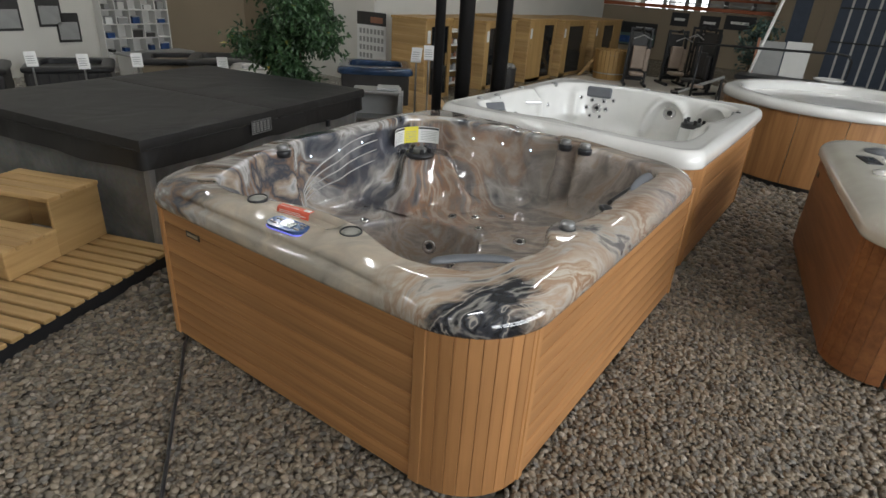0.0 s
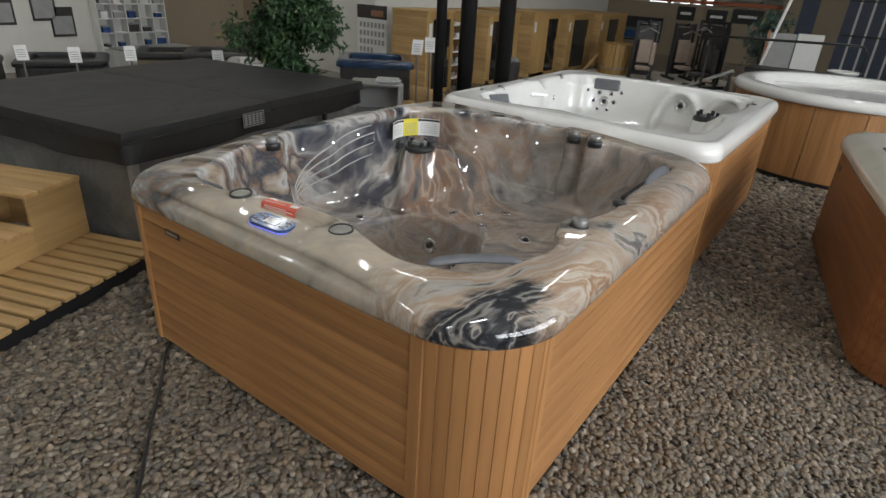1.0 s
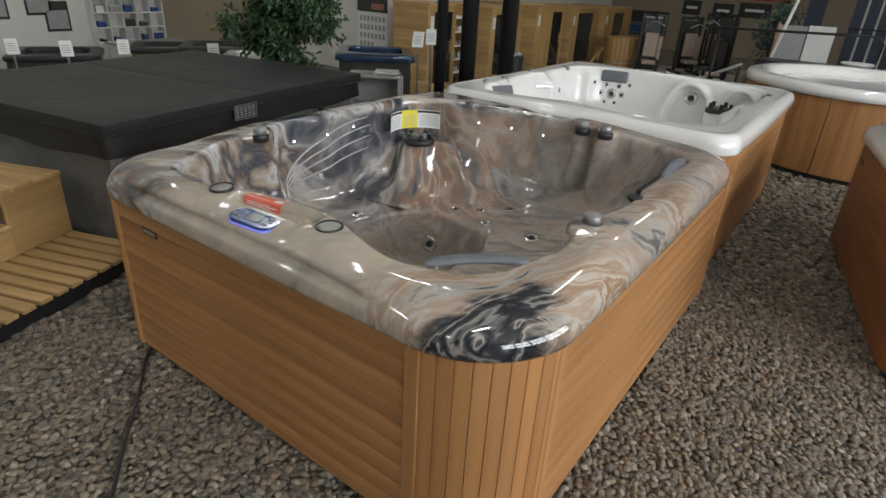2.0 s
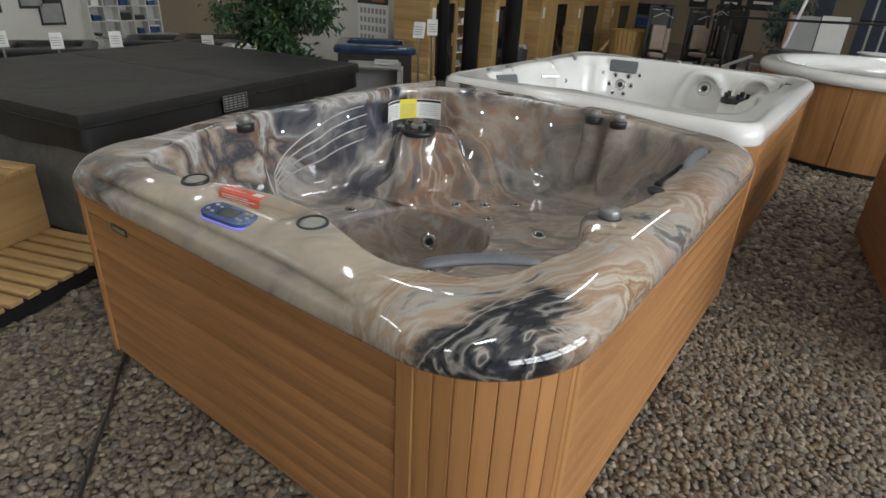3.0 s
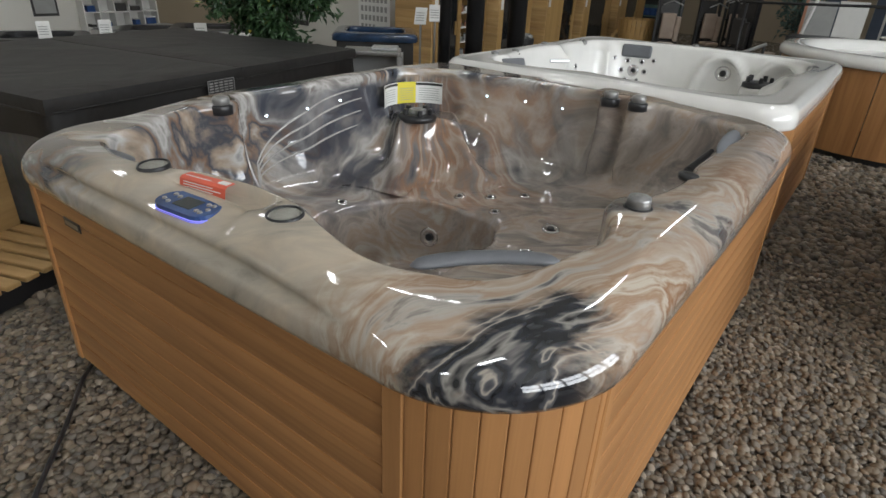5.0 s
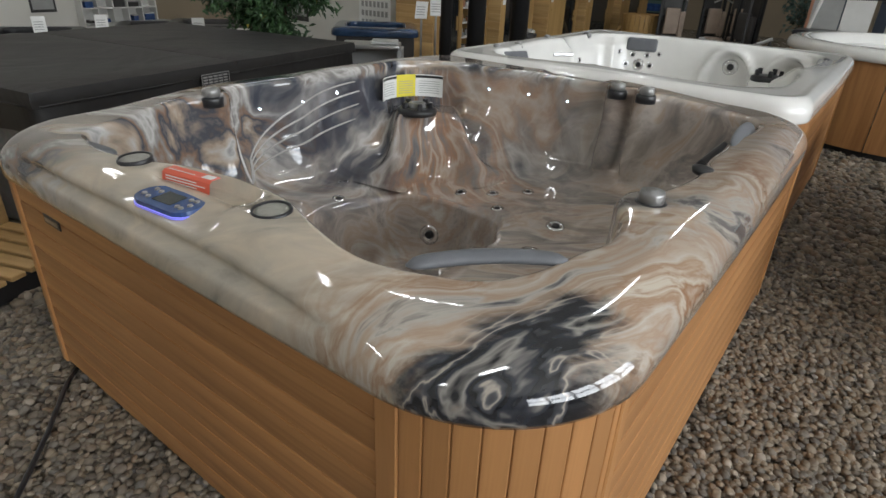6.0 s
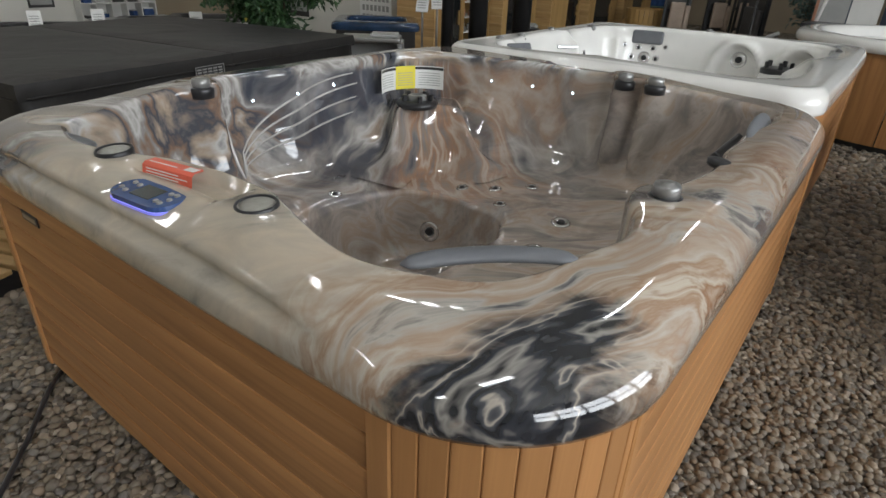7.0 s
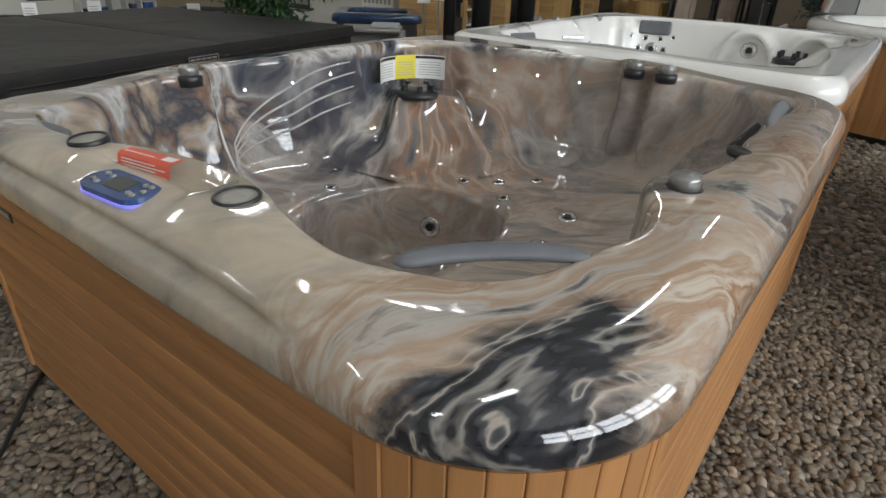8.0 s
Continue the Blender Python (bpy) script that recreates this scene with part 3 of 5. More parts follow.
# ---------------------------------------------------------------- the marbled hot tub
TC = Vector((-1.01, 1.165))
PIGMENT = Vector((-0.965, 1.035))  # origin of the veins' pattern
EDGE = polar([(x - TC.x, y - TC.y) for x, y in (
    (-0.135, 1.05), (-0.15, 1.35), (-0.155, 1.6), (-0.13, 1.98), (-0.21, 2.08), (-0.5, 2.11), (-0.97, 2.10), (-1.45, 2.07), (-1.75, 2.03), (-1.91, 1.87),
    (-1.91, 1.58), (-1.89, 1.12), (-1.87, 0.65), (-1.78, 0.31), (-1.70, 0.13), (-1.50, 0.09), (-1.37, 0.115), (-1.20, 0.185), (-1.02, 0.215), (-0.83, 0.21), (-0.69, 0.16),
    (-0.54, 0.125), (-0.47, 0.13), (-0.40, 0.17), (-0.28, 0.23), (-0.205, 0.37), (-0.19, 0.46), (-0.14, 0.54), (-0.185, 0.69), (-0.19, 0.84))])
WELL = polar([(0.12, -0.48), (0.15, -0.1), (0.14, 0.14), (0.07, 0.235), (-0.12, 0.255), (-0.32, 0.25), (-0.46, 0.18), (-0.50, 0.0), (-0.48, -0.40), (-0.36, -0.54), (-0.1, -0.56), (0.05, -0.54)])
CORNER = math.atan2(1.98 - TC.y, -1.86 - TC.x)


def tub_bumps(x, y, z, phi, stage):
    """The mouldings of the marbled tub's inside and the dished control side."""
    wx, wy = x + TC.x, y + TC.y
    if stage == 2 or stage == 1:
        # recess round the controls, and a low hump beside each speaker
        dip = smooth01(wx, -1.24, -1.19) * smooth01(-wx, 0.865, 0.895) * smooth01(wy, 0.0, 0.035) * 0.034
        z -= dip if stage == 2 else dip * 0.4
        if stage == 1 and wy < 0.2:
            # a shoulder moulded along the control side
            g = (0.024 * math.exp(-((z - 0.845) / 0.018) ** 2) + 0.007 * math.exp(-((z - 0.795) / 0.010) ** 2)) * smooth01(wx, -1.85, -1.65) * smooth01(-wx, 0.40, 0.60)
            y += g
    if 3 <= stage < 6:
        d = abs((phi - CORNER + math.pi) % (2 * math.pi) - math.pi)
        q = max(0.0, stage - 4)
        w = 1 - smooth01(d, 0.15 + 0.22 * smooth01(q, 0.5, 1), 0.23 + 0.45 * smooth01(q, 0.5, 1))
        if w > 0 and stage >= 4:
            rr = math.hypot(x, y)
            edge = EDGE(phi) - 0.028
            if q < 0.4:
                nr, nz = edge - 0.02 * q, 0.90 - 0.20 * smooth01(q, 0, 0.4)
            elif q < 0.6:
                nr, nz = edge - 0.008 - 0.20 * (q - 0.4) / 0.2, 0.70
            else:
                k = (q - 0.6) / 0.4
                nr, nz = edge - 0.208 - 0.29 * k, 0.70 - 0.245 * (1 - (1 - k) ** 1.7)
            s = (rr * (1 - w) + nr * w) / rr
            x, y, z = x * s, y * s, z * (1 - w) + nz * w
            wx, wy = x + TC.x, y + TC.y
        push = 0.0
        fade = smooth01(z, 0.44, 0.62)
        if wy > 1.5:
            for cx in (-0.77, -0.63):
                push = max(push, 0.075 * math.exp(-((wx - cx) / 0.05) ** 4) * fade)
        if wx < -1.5:
            push = max(push, 0.07 * math.exp(-((wy - 0.67) / 0.06) ** 4) * fade)
        if wx > -0.6:
            push = max(push, 0.05 * math.exp(-((wy - 0.79) / 0.085) ** 4) * fade)
        # ribs of the backrests
        if wx < -1.5 and 0.75 < wy < 1.55 and stage >= 4:
            u = smooth01(wy, 0.75, 0.9) * smooth01(-wy, -1.55, -1.42)
            f = ((z - 0.06 * (wy - 0.75)) * 13) % 1
            push += 0.0014 * u * smooth01(z, 0.50, 0.56) * (1 - smooth01(z, 0.82, 0.86)) * math.exp(-((f - 0.5) / 0.13) ** 2)
        if wy > 1.5 and -1.55 < wx < -0.95 and stage >= 4:
            u = smooth01(wx, -1.55, -1.42) * smooth01(-wx, 0.95, 1.08)
            f = (z * 12) % 1
            push += 0.0014 * u * smooth01(z, 0.52, 0.58) * (1 - smooth01(z, 0.80, 0.84)) * math.exp(-((f - 0.5) / 0.2) ** 2)
        if push:
            rr = math.hypot(x, y)
            x, y = x * (1 - push / rr), y * (1 - push / rr)
    if stage < 6:
        # the rim sinks along the control side and the open side, most in the corner between them
        sink = 0.028 * smooth01(-wy, -0.75, -0.20) + 0.034 * smooth01(wx, -0.85, -0.20)
        z -= sink * min(1.0, max(0.0, (z - 0.50) / 0.42)) if stage >= 4 else sink * min(1.0, max(0.0, (z - 0.76) / 0.15))
    if stage in (6, 4) or 4.6 < stage < 6:
        # hollows of the seats
        z -= 0.018 * math.sin(3 * phi + 0.6) * smooth01(0.7 - z, 0.1, 0.25)
    return x, y, z


tub = thing("hot_tub", "hot tub with marbled grey-brown shell and teak-look panels on gravel", "hot tub", pose(TC.x, TC.y, 0))
shell_mesh = tub_shell(1.01, 1.165, (0.22, 0.18, 0.14, 0.34), EDGE, 0.74, 0.93, 0.455, 0.13,
                               lambda p: 0.17 + 0.05 * math.sin(2 * p + 0.5) ** 2 + 0.32 * (1 - smooth01(abs((p - CORNER + math.pi) % (2 * math.pi) - math.pi), 0.2, 0.8)), WELL, 336, tub_bumps)
shell_mesh.transform(Matrix.Translation((TC.x - PIGMENT.x, TC.y - PIGMENT.y, 0)))
shell = part("shell", shell_mesh, MARBLE, tub, "glossy marbled acrylic shell in cream, grey, rust and black", at=pose(PIGMENT.x - TC.x, PIGMENT.y - TC.y, 0))
INV = pose(-TC.x, -TC.y, 0)


def on_tub(x, y, z, rx=0, ry=0, rz=0):
    return INV @ pose(x, y, z, rx, ry, rz)


# panels: front towards -y, right towards +x, the two hidden sides
board_face(tub, "front_panel", CABINET_H, -1.92, -0.345, 0.02, 0.745, 9, 0.016, 0.0035, on_tub(0, 0, 0))
board_face(tub, "side_panel", CABINET_H, 0.30, 2.30, 0.02, 0.745, 9, 0.016, 0.0035, on_tub(0, 0, 0, 0, 0, 90))
board_face(tub, "back_panel", CABINET_H, 0.05, 1.92, 0.02, 0.745, 9, 0.016, 0.0035, on_tub(0, 2.335, 0, 0, 0, 180))
board_face(tub, "side_panel", CABINET_H, -2.30, -0.05, 0.02, 0.745, 9, 0.016, 0.0035, on_tub(-1.95, 0, 0, 0, 0, -90))
corner_slats(tub, -0.29 - TC.x, 0.29 - TC.y, 0.292, -90, 0, 0.02, 0.745, 9, CABINET_V)
for x0, x1, y0, y1 in ((-0.345, -0.290, -0.006, 0.03), (-0.03, 0.006, 0.262, 0.300), (-1.955, -1.92, -0.006, 0.03), (-0.03, 0.006, 2.30, 2.34)):
    part("corner_trim", box(x0, x1, y0, y1, 0.015, 0.748, 0.004), CABINET_V, tub, at=INV)
plinth = rounded_rect(0.95, 1.12, 0.24, 48)
bm = bmesh.new()
lo, hi = [bm.verts.new((x, y, -0.02)) for x, y in plinth], [bm.verts.new((x, y, 0.06)) for x, y in plinth]
for k in range(48):
    bm.faces.new((lo[k], lo[(k + 1) % 48], hi[(k + 1) % 48], hi[k]))
part("plinth", bm, BLACK_PLASTIC, tub, "black base tray")
# maker's plate, lettering left as a bar
plate = part("name_plate", box(-0.055, 0.055, -0.004, 0, -0.016, 0.016, 0.002), BLACK_PLASTIC, tub, "small black name plate", at=on_tub(-1.672, -0.001, 0.659))
part("print", box(-0.042, 0.042, -0.0055, -0.004, -0.006, 0.007), STEEL, plate)

# control pad
pad = part("control_pad", bmesh.new(), None, tub, "blue control pad with a glowing edge", at=on_tub(-1.057, 0.059, 0.8705, 4, 0, 5))


def stadium(hx, hy, z0, z1, bm=None):
    bm = bm or bmesh.new()
    pts = rounded_rect(hx, hy, hy * 0.98, 40)
    a, b = [bm.verts.new((x, y, z0)) for x, y in pts], [bm.verts.new((x, y, z1)) for x, y in pts]
    for k in range(40):
        bm.faces.new((a[k], a[(k + 1) % 40], b[(k + 1) % 40], b[k]))
    bm.faces.new(b)
    bm.faces.new(a[::-1])
    return bm


part("edge_light", stadium(0.105, 0.048, -0.004, 0.0015), BLUE_GLOW, pad, "blue-lit rim of the pad")
part("fascia", stadium(0.102, 0.045, 0.0015, 0.013), BLUE_FACE, pad, "blue fascia")
part("screen", box(-0.034, 0.034, -0.024, 0.026, 0.010, 0.0145, 0.001), SCREEN, pad, "dark display")
for bx, by in ((-0.078, -0.012), (-0.055, -0.018), (-0.072, 0.018), (-0.05, 0.014), (0.055, -0.018), (0.055, 0.02), (0.076, 0.0), (0.07, -0.02), (0.072, 0.022)):
    part("button", cyl(0.0075, 0.011, 0.0165, 14, 0.0055), GREY_PLASTIC, pad, at=Matrix.Translation((bx, by, 0)))
# red notice bent over the edge of the control side
notice = bmesh.new()
prof = [(0.0, 0.0), (0.075, 0.002), (0.082, 0.008), (0.088, 0.04), (0.096, 0.046), (0.125, 0.046)]
rows = [[notice.verts.new((sx, y, z)) for y, z in prof] for sx in (-0.085, 0.085)]
low = [[notice.verts.new((sx, y, z - 0.002)) for y, z in prof] for sx in (-0.085, 0.085)]
for k in range(len(prof) - 1):
    notice.faces.new((rows[0][k], rows[1][k], rows[1][k + 1], rows[0][k + 1]))
    notice.faces.new((low[0][k + 1], low[1][k + 1], low[1][k], low[0][k]))
red = part("notice", notice, RED, tub, "red safety notice stuck on the shell", at=on_tub(-1.110, 0.054, 0.858, 0, 0, 9))
pr = bmesh.new()
for k in range(7):
    y = 0.01 + 0.0095 * k
    box(-0.072, 0.072 - 0.02 * (k % 3), y, y + 0.003, 0.0022, 0.0030, bm=pr)
for k in range(4):
    z = 0.012 + 0.007 * k
    box(-0.07, 0.07 - 0.03 * (k % 2), 0.0815 + 0.0011 * k, 0.083 + 0.0011 * k, z, z + 0.0025, bm=pr)
box(0.045, 0.078, 0.099, 0.120, 0.0463, 0.047, bm=pr)
box(-0.075, 0.02, 0.101, 0.104, 0.0463, 0.047, bm=pr)
part("print", pr, PAPER, red, "lines of small print")
speaker_ring(tub, on_tub(-0.791, 0.147, 0.899, 3, 0, 0), 0.044)
speaker_ring(tub, on_tub(-1.322, 0.118, 0.906, 4, 0, 0), 0.043)
for x, y in ((-0.767, 2.052), (-0.633, 2.052)):
    knob(tub, on_tub(x, y, 0.910), 0.036)
knob(tub, on_tub(-1.822, 0.671, 0.910), 0.036)
knob(tub, on_tub(-0.173, 0.806, 0.890), 0.034)
pillow(tub, on_tub(-0.318, 0.300, 0.876, 10, 0, 45), 0.33, 0.042, 0.026, -0.022)
pillow(tub, on_tub(-0.145, 1.70, 0.880, 60, 0, 92), 0.40, 0.062, 0.022, -0.02)
pillow(tub, on_tub(-1.60, 0.10, 0.888, 10, 0, 188), 0.28, 0.06, 0.024, 0.02)
part("pillow_mount", box(-0.03, 0.03, -0.16, 0.16, -0.03, 0.0, 0.01, 2), BLACK_PLASTIC, tub, at=on_tub(-0.185, 1.56, 0.845, 0, 35, 0))
part("air_dial", lathe([(0.034, -0.01), (0.036, 0.004), (0.02, 0.008)], 24), BLACK_PLASTIC, tub, smooth=True, at=on_tub(-0.145, 1.18, 0.893, 0, 8, 0))


ON_TUB = Vector((PIGMENT.x - TC.x, PIGMENT.y - TC.y, 0))


def shell_hit(x, y, d=(0, 0, -1), start=1.4):
    """A place on the shell below (x, y), and the turn that lays a thing on it."""
    ok, place, normal, _ = shell.ray_cast(Vector((x - PIGMENT.x, y - PIGMENT.y, start)), Vector(d))
    q = normal.to_track_quat("Z", "Y") if normal.z > -1 else Vector((0, 0, 1)).to_track_quat("Z", "Y")
    return Matrix.Translation(place + ON_TUB) @ q.to_matrix().to_4x4()


bpy.context.view_layer.update()
for x, y in ((-1.57, 1.06), (-1.36, 1.06), (-1.24, 1.32), (-1.25, 1.54), (-1.10, 1.36), (-1.11, 1.60), (-0.99, 1.45), (-0.98, 1.70)):
    disc_jet(tub, shell_hit(x, y), 0.025)
for x, y in ((-0.72, 1.48), (-0.70, 1.23)):
    disc_jet(tub, shell_hit(x, y), 0.035)


def side_hit(x, y, z, dx, dy):
    ok, place, normal, _ = shell.ray_cast(Vector((x - PIGMENT.x, y - PIGMENT.y, z)), Vector((dx, dy, 0)).normalized())
    return Matrix.Translation(place + ON_TUB) @ normal.to_track_quat("Z", "Y").to_matrix().to_4x4()


disc_jet(tub, side_hit(-1.05, 0.95, 0.25, -0.60, 1.0), 0.042)
for y in (0.92, 1.14, 1.38):
    led = part("light", lathe([(0.010, -0.002), (0.010, 0.003), (0.007, 0.005)], 16), CHROME, tub, "small white light", at=side_hit(-1.2, y, 0.82, -1, 0))
    part("lens", lathe([(0.0065, 0.003), (0.004, 0.007)], 14), LED_GLOW, led, "lit lens")
for x in (-1.45, -1.235, -1.015):
    led = part("light", lathe([(0.010, -0.002), (0.010, 0.003), (0.007, 0.005)], 16), CHROME, tub, "small white light", at=side_hit(x, 1.4, 0.82, 0, 1))
    part("lens", lathe([(0.0065, 0.003), (0.004, 0.007)], 14), LED_GLOW, led, "lit lens")
# moulded ridges fanning out over the seat backs; their pale colour paints the edge highlights
def ridge(points, r, label):
    path = [INV @ Vector(p) for p in points]
    part("ridge", tube([p for p in path], [r * (0.5 + 0.5 * math.sin(math.pi * (0.12 + 0.76 * k / (len(path) - 1)))) for k in range(len(path))], 6), HIGHLIT_RIDGE, tub, label, True)


def along_wall(y0, z0, y1, z1, bow, n=22):
    pts = []
    for k in range(n):
        q = k / (n - 1)
        y, z = y0 + (y1 - y0) * q, z0 + (z1 - z0) * q ** 0.42 + bow * math.sin(math.pi * q)
        pts.append((-INV.translation + side_hit(-1.15, y, z, -1, 0).translation)[:])
    return pts


for y1, z1, bow in ((1.50, 0.862, 0.03), (1.52, 0.815, 0.012), (1.50, 0.755, 0.0), (1.46, 0.690, -0.01)):
    ridge(along_wall(0.79, 0.54, y1, z1, bow), 0.0055, "moulded ridge of the seat back with its highlight painted pale")
ridge(along_wall(0.77, 0.90, 0.79, 0.54, -0.02), 0.007, "moulded ridge beside the knob with its highlight painted pale")
# dark outlet and curved safety labels in the far corner
OUT = pose(-1.71 - TC.x, 1.765 - TC.y, 0.703, 0, 0, 0)
outlet = part("outlet", lathe([(0.100, -0.01), (0.104, 0.012), (0.085, 0.024), (0.055, 0.026), (0.05, 0.016)], 36), BLACK_PLASTIC, tub, "round black outlet fitting", True, at=OUT)
part("hub", lathe([(0.05, 0.012), (0.046, 0.045), (0.03, 0.05), (0.024, 0.03)], 28), GREY_PLASTIC, outlet, smooth=True)
for a in (20, 95, 170, 250, 320):
    part("lug", box(0.06, 0.085, -0.012, 0.012, 0.015, 0.055, 0.004), BLACK_PLASTIC, outlet, at=pose(0, 0, 0, 0, 0, a))


def curved_label(a0, a1, r, z0, z1, mat, name, label, cx, cy):
    bm = bmesh.new()
    n = 10
    rows = []
    for rr in (r, r + 0.002):
        rows.append([[bm.verts.new((cx + rr * math.cos(radians(a0 + (a1 - a0) * k / n)), cy + rr * math.sin(radians(a0 + (a1 - a0) * k / n)), z)) for k in range(n + 1)] for z in (z0, z1)])
    for lo_, hi_ in rows:
        for k in range(n):
            bm.faces.new((lo_[k], lo_[k + 1], hi_[k + 1], hi_[k]))
    return part(name, bm, mat, tub, label)


LX, LY = -1.645 - TC.x, 1.725 - TC.y
for a0, a1, mat, nm, lb in ((212, 172, PAPER, "label", "white safety label"), (172, 140, YELLOW, "label", "yellow safety label"), (140, 97, PAPER, "label", "white safety label")):
    lab = curved_label(a0, a1, 0.20, 0.757, 0.870, mat, nm, lb, LX, LY)
    for zz in np.linspace(0.775, 0.835, 6):
        d = (a0 - a1) * 0.12
        pb = bmesh.new()
        m_ = 5
        e0, e1 = a0 - d, a1 + d
        lo_ = [pb.verts.new((LX + 0.1985 * math.cos(radians(e0 + (e1 - e0) * k / m_)), LY + 0.1985 * math.sin(radians(e0 + (e1 - e0) * k / m_)), zz)) for k in range(m_ + 1)]
        hi_ = [pb.verts.new((v.co.x, v.co.y, zz + 0.003)) for v in lo_]
        for k in range(m_):
            pb.faces.new((lo_[k], lo_[k + 1], hi_[k + 1], hi_[k]))
        part("print", pb, GREY_BOARD, lab)
    if mat is PAPER:
        hd = bmesh.new()
        lo_ = [hd.verts.new((LX + 0.1985 * math.cos(radians(a0 + (a1 - a0) * k / 8)), LY + 0.1985 * math.sin(radians(a0 + (a1 - a0) * k / 8)), 0.853)) for k in range(9)]
        hi_ = [hd.verts.new((v.co.x, v.co.y, 0.866)) for v in lo_]
        for k in range(8):
            hd.faces.new((lo_[k], lo_[k + 1], hi_[k + 1], hi_[k]))
        part("header", hd, BLACK_PLASTIC, lab)


# ---------------------------------------------------------------- gravel bed
def in_rect(px, py, x0, x1, y0, y1):
    return (px > x0) & (px < x1) & (py > y0) & (py < y1)


def pebbles(x0, x1, y0, y1, pitch, levels, seed, holes, divisions):
    """Arrays of vertices and faces for strewn pebbles over a rectangle, leaving the holes free."""
    rng = np.random.default_rng(seed)
    bm = bmesh.new()
    bmesh.ops.create_icosphere(bm, subdivisions=divisions, radius=1.0)
    bv = np.array([v.co[:] for v in bm.verts])
    bf = np.array([[v.index for v in f.verts] for f in bm.faces])
    bm.free()
    vs, fs, count = [], [], 0
    for lv in range(levels):
        gx, gy = np.meshgrid(np.arange(x0, x1, pitch), np.arange(y0, y1, pitch))
        px = gx.ravel() + rng.uniform(-0.55, 0.55, gx.size) * pitch
        py = gy.ravel() + rng.uniform(-0.55, 0.55, gx.size) * pitch
        keep = np.ones(px.size, bool)
        for h in holes:
            keep &= ~in_rect(px, py, *h)
        px, py = px[keep], py[keep]
        n = px.size
        a = pitch * rng.uniform(0.46, 0.88, n)
        b = a * rng.uniform(0.68, 0.98, n)
        c = a * rng.uniform(0.35, 0.62, n)
        pz = -0.018 + 0.010 * lv + rng.uniform(-0.006, 0.007, n)
        lump = 1 + 0.10 * np.sin(bv @ rng.normal(0, 1.6, (3, n)) + rng.uniform(0, 6, n)).T
        p = bv[None] * lump[:, :, None] * np.stack([a, b, c], 1)[:, None]
        th, ti, tj = rng.uniform(0, 6.28, n), rng.normal(0, 0.28, n), rng.normal(0, 0.28, n)
        x = p[..., 0] + p[..., 2] * ti[:, None]
        y = p[..., 1] + p[..., 2] * tj[:, None]
        z = p[..., 2] - p[..., 0] * ti[:, None] - p[..., 1] * tj[:, None]
        co, si = np.cos(th)[:, None], np.sin(th)[:, None]
        vs.append(np.stack([x * co - y * si + px[:, None], x * si + y * co + py[:, None], z + pz[:, None]], -1).reshape(-1, 3))
        fs.append((bf[None] + (np.arange(n) * len(bv))[:, None, None] + count).reshape(-1, 3))
        count += n * len(bv)
    return np.concatenate(vs), np.concatenate(fs), count


HOLES = [(-1.90, -0.06, 0.06, 2.28), (-2.10, -0.10, 2.60, 4.90), (-5.2, -2.95, 0.3, 2.4)]
vs, fs, count = [], [], 0
for spec in ((0.0, 1.1, -0.6, 2.4, 0.0215, 2, 1, HOLES + [(1.05, 1.75, 2.3, 3.2)], 2), (-2.5, 0.0, -1.0, 0.06, 0.0225, 2, 2, HOLES, 2),
             (1.1, 1.6, -0.6, 2.3, 0.03, 2, 6, HOLES, 1), (0.0, 1.05, 2.4, 3.0, 0.028, 2, 7, HOLES, 1),
             (-3.0, -1.9, 0.06, 1.2, 0.045, 1, 3, HOLES, 1), (-0.2, 1.9, 3.0, 6.4, 0.045, 2, 4, HOLES + [(0.75, 1.9, 3.2, 4.4)], 1), (-0.3, 0.0, 2.0, 2.75, 0.045, 1, 5, HOLES, 1)):
    v, f, k = pebbles(*spec)
    vs.append(v)
    fs.append(f + count)
    count += k
me = bpy.data.meshes.new("gravel")
me.from_pydata(np.concatenate(vs).tolist(), [], np.concatenate(fs).tolist())
me.shade_smooth()
me.materials.append(PEBBLE)
tagged(new("gravel", me), "loose rounded river pebbles in beige, grey and brown", "gravel", kind="stuff")


def gravel_sheet():
    m, nt, b = material("gravel_bed", 0.8)
    vo = nt.nodes.new("ShaderNodeTexVoronoi")
    vo.inputs["Scale"].default_value = 26.0
    nt.links.new(coords(nt), vo.inputs["Vector"])
    nt.links.new(ramp(nt, vo.outputs["Color"], [(0.1, (0.10, 0.088, 0.072)), (0.5, (0.17, 0.148, 0.118)), (0.9, (0.22, 0.19, 0.155))]), b.inputs["Base Color"])
    bump(nt, b, calc(nt, "SUBTRACT", 1.0, vo.outputs["Distance"]), 1.0, 0.02)
    return m


tagged(part("ground", box(-4.6, 4.0, -4.5, 6.5, -0.06, -0.022), gravel_sheet(), None), "bed of fine gravel under the tubs", "gravel", kind="structure")
strip_pts = [(-1.86, 0.0, 0.012), (-1.80, -0.06, 0.012), (-1.60, -0.20, 0.010), (-1.38, -0.37, 0.013), (-1.16, -0.53, 0.010), (-0.96, -0.68, 0.012), (-0.70, -0.88, 0.012), (-0.3, -1.2, 0.012)]
tagged(part("edging_strip", tube(strip_pts, 0.0085, 8), BLACK_PLASTIC, None, smooth=True), "black edging cord laid through the gravel", "cable")


# ---------------------------------------------------------------- the white hot tub
def ellipse_edge(hx, hy, r, inset):
    pts = rounded_rect(hx - inset, hy - inset, r, 96)
    return polar([(float(x), float(y)) for x, y in pts])


WHITE_C = Vector((-1.10, 3.74))


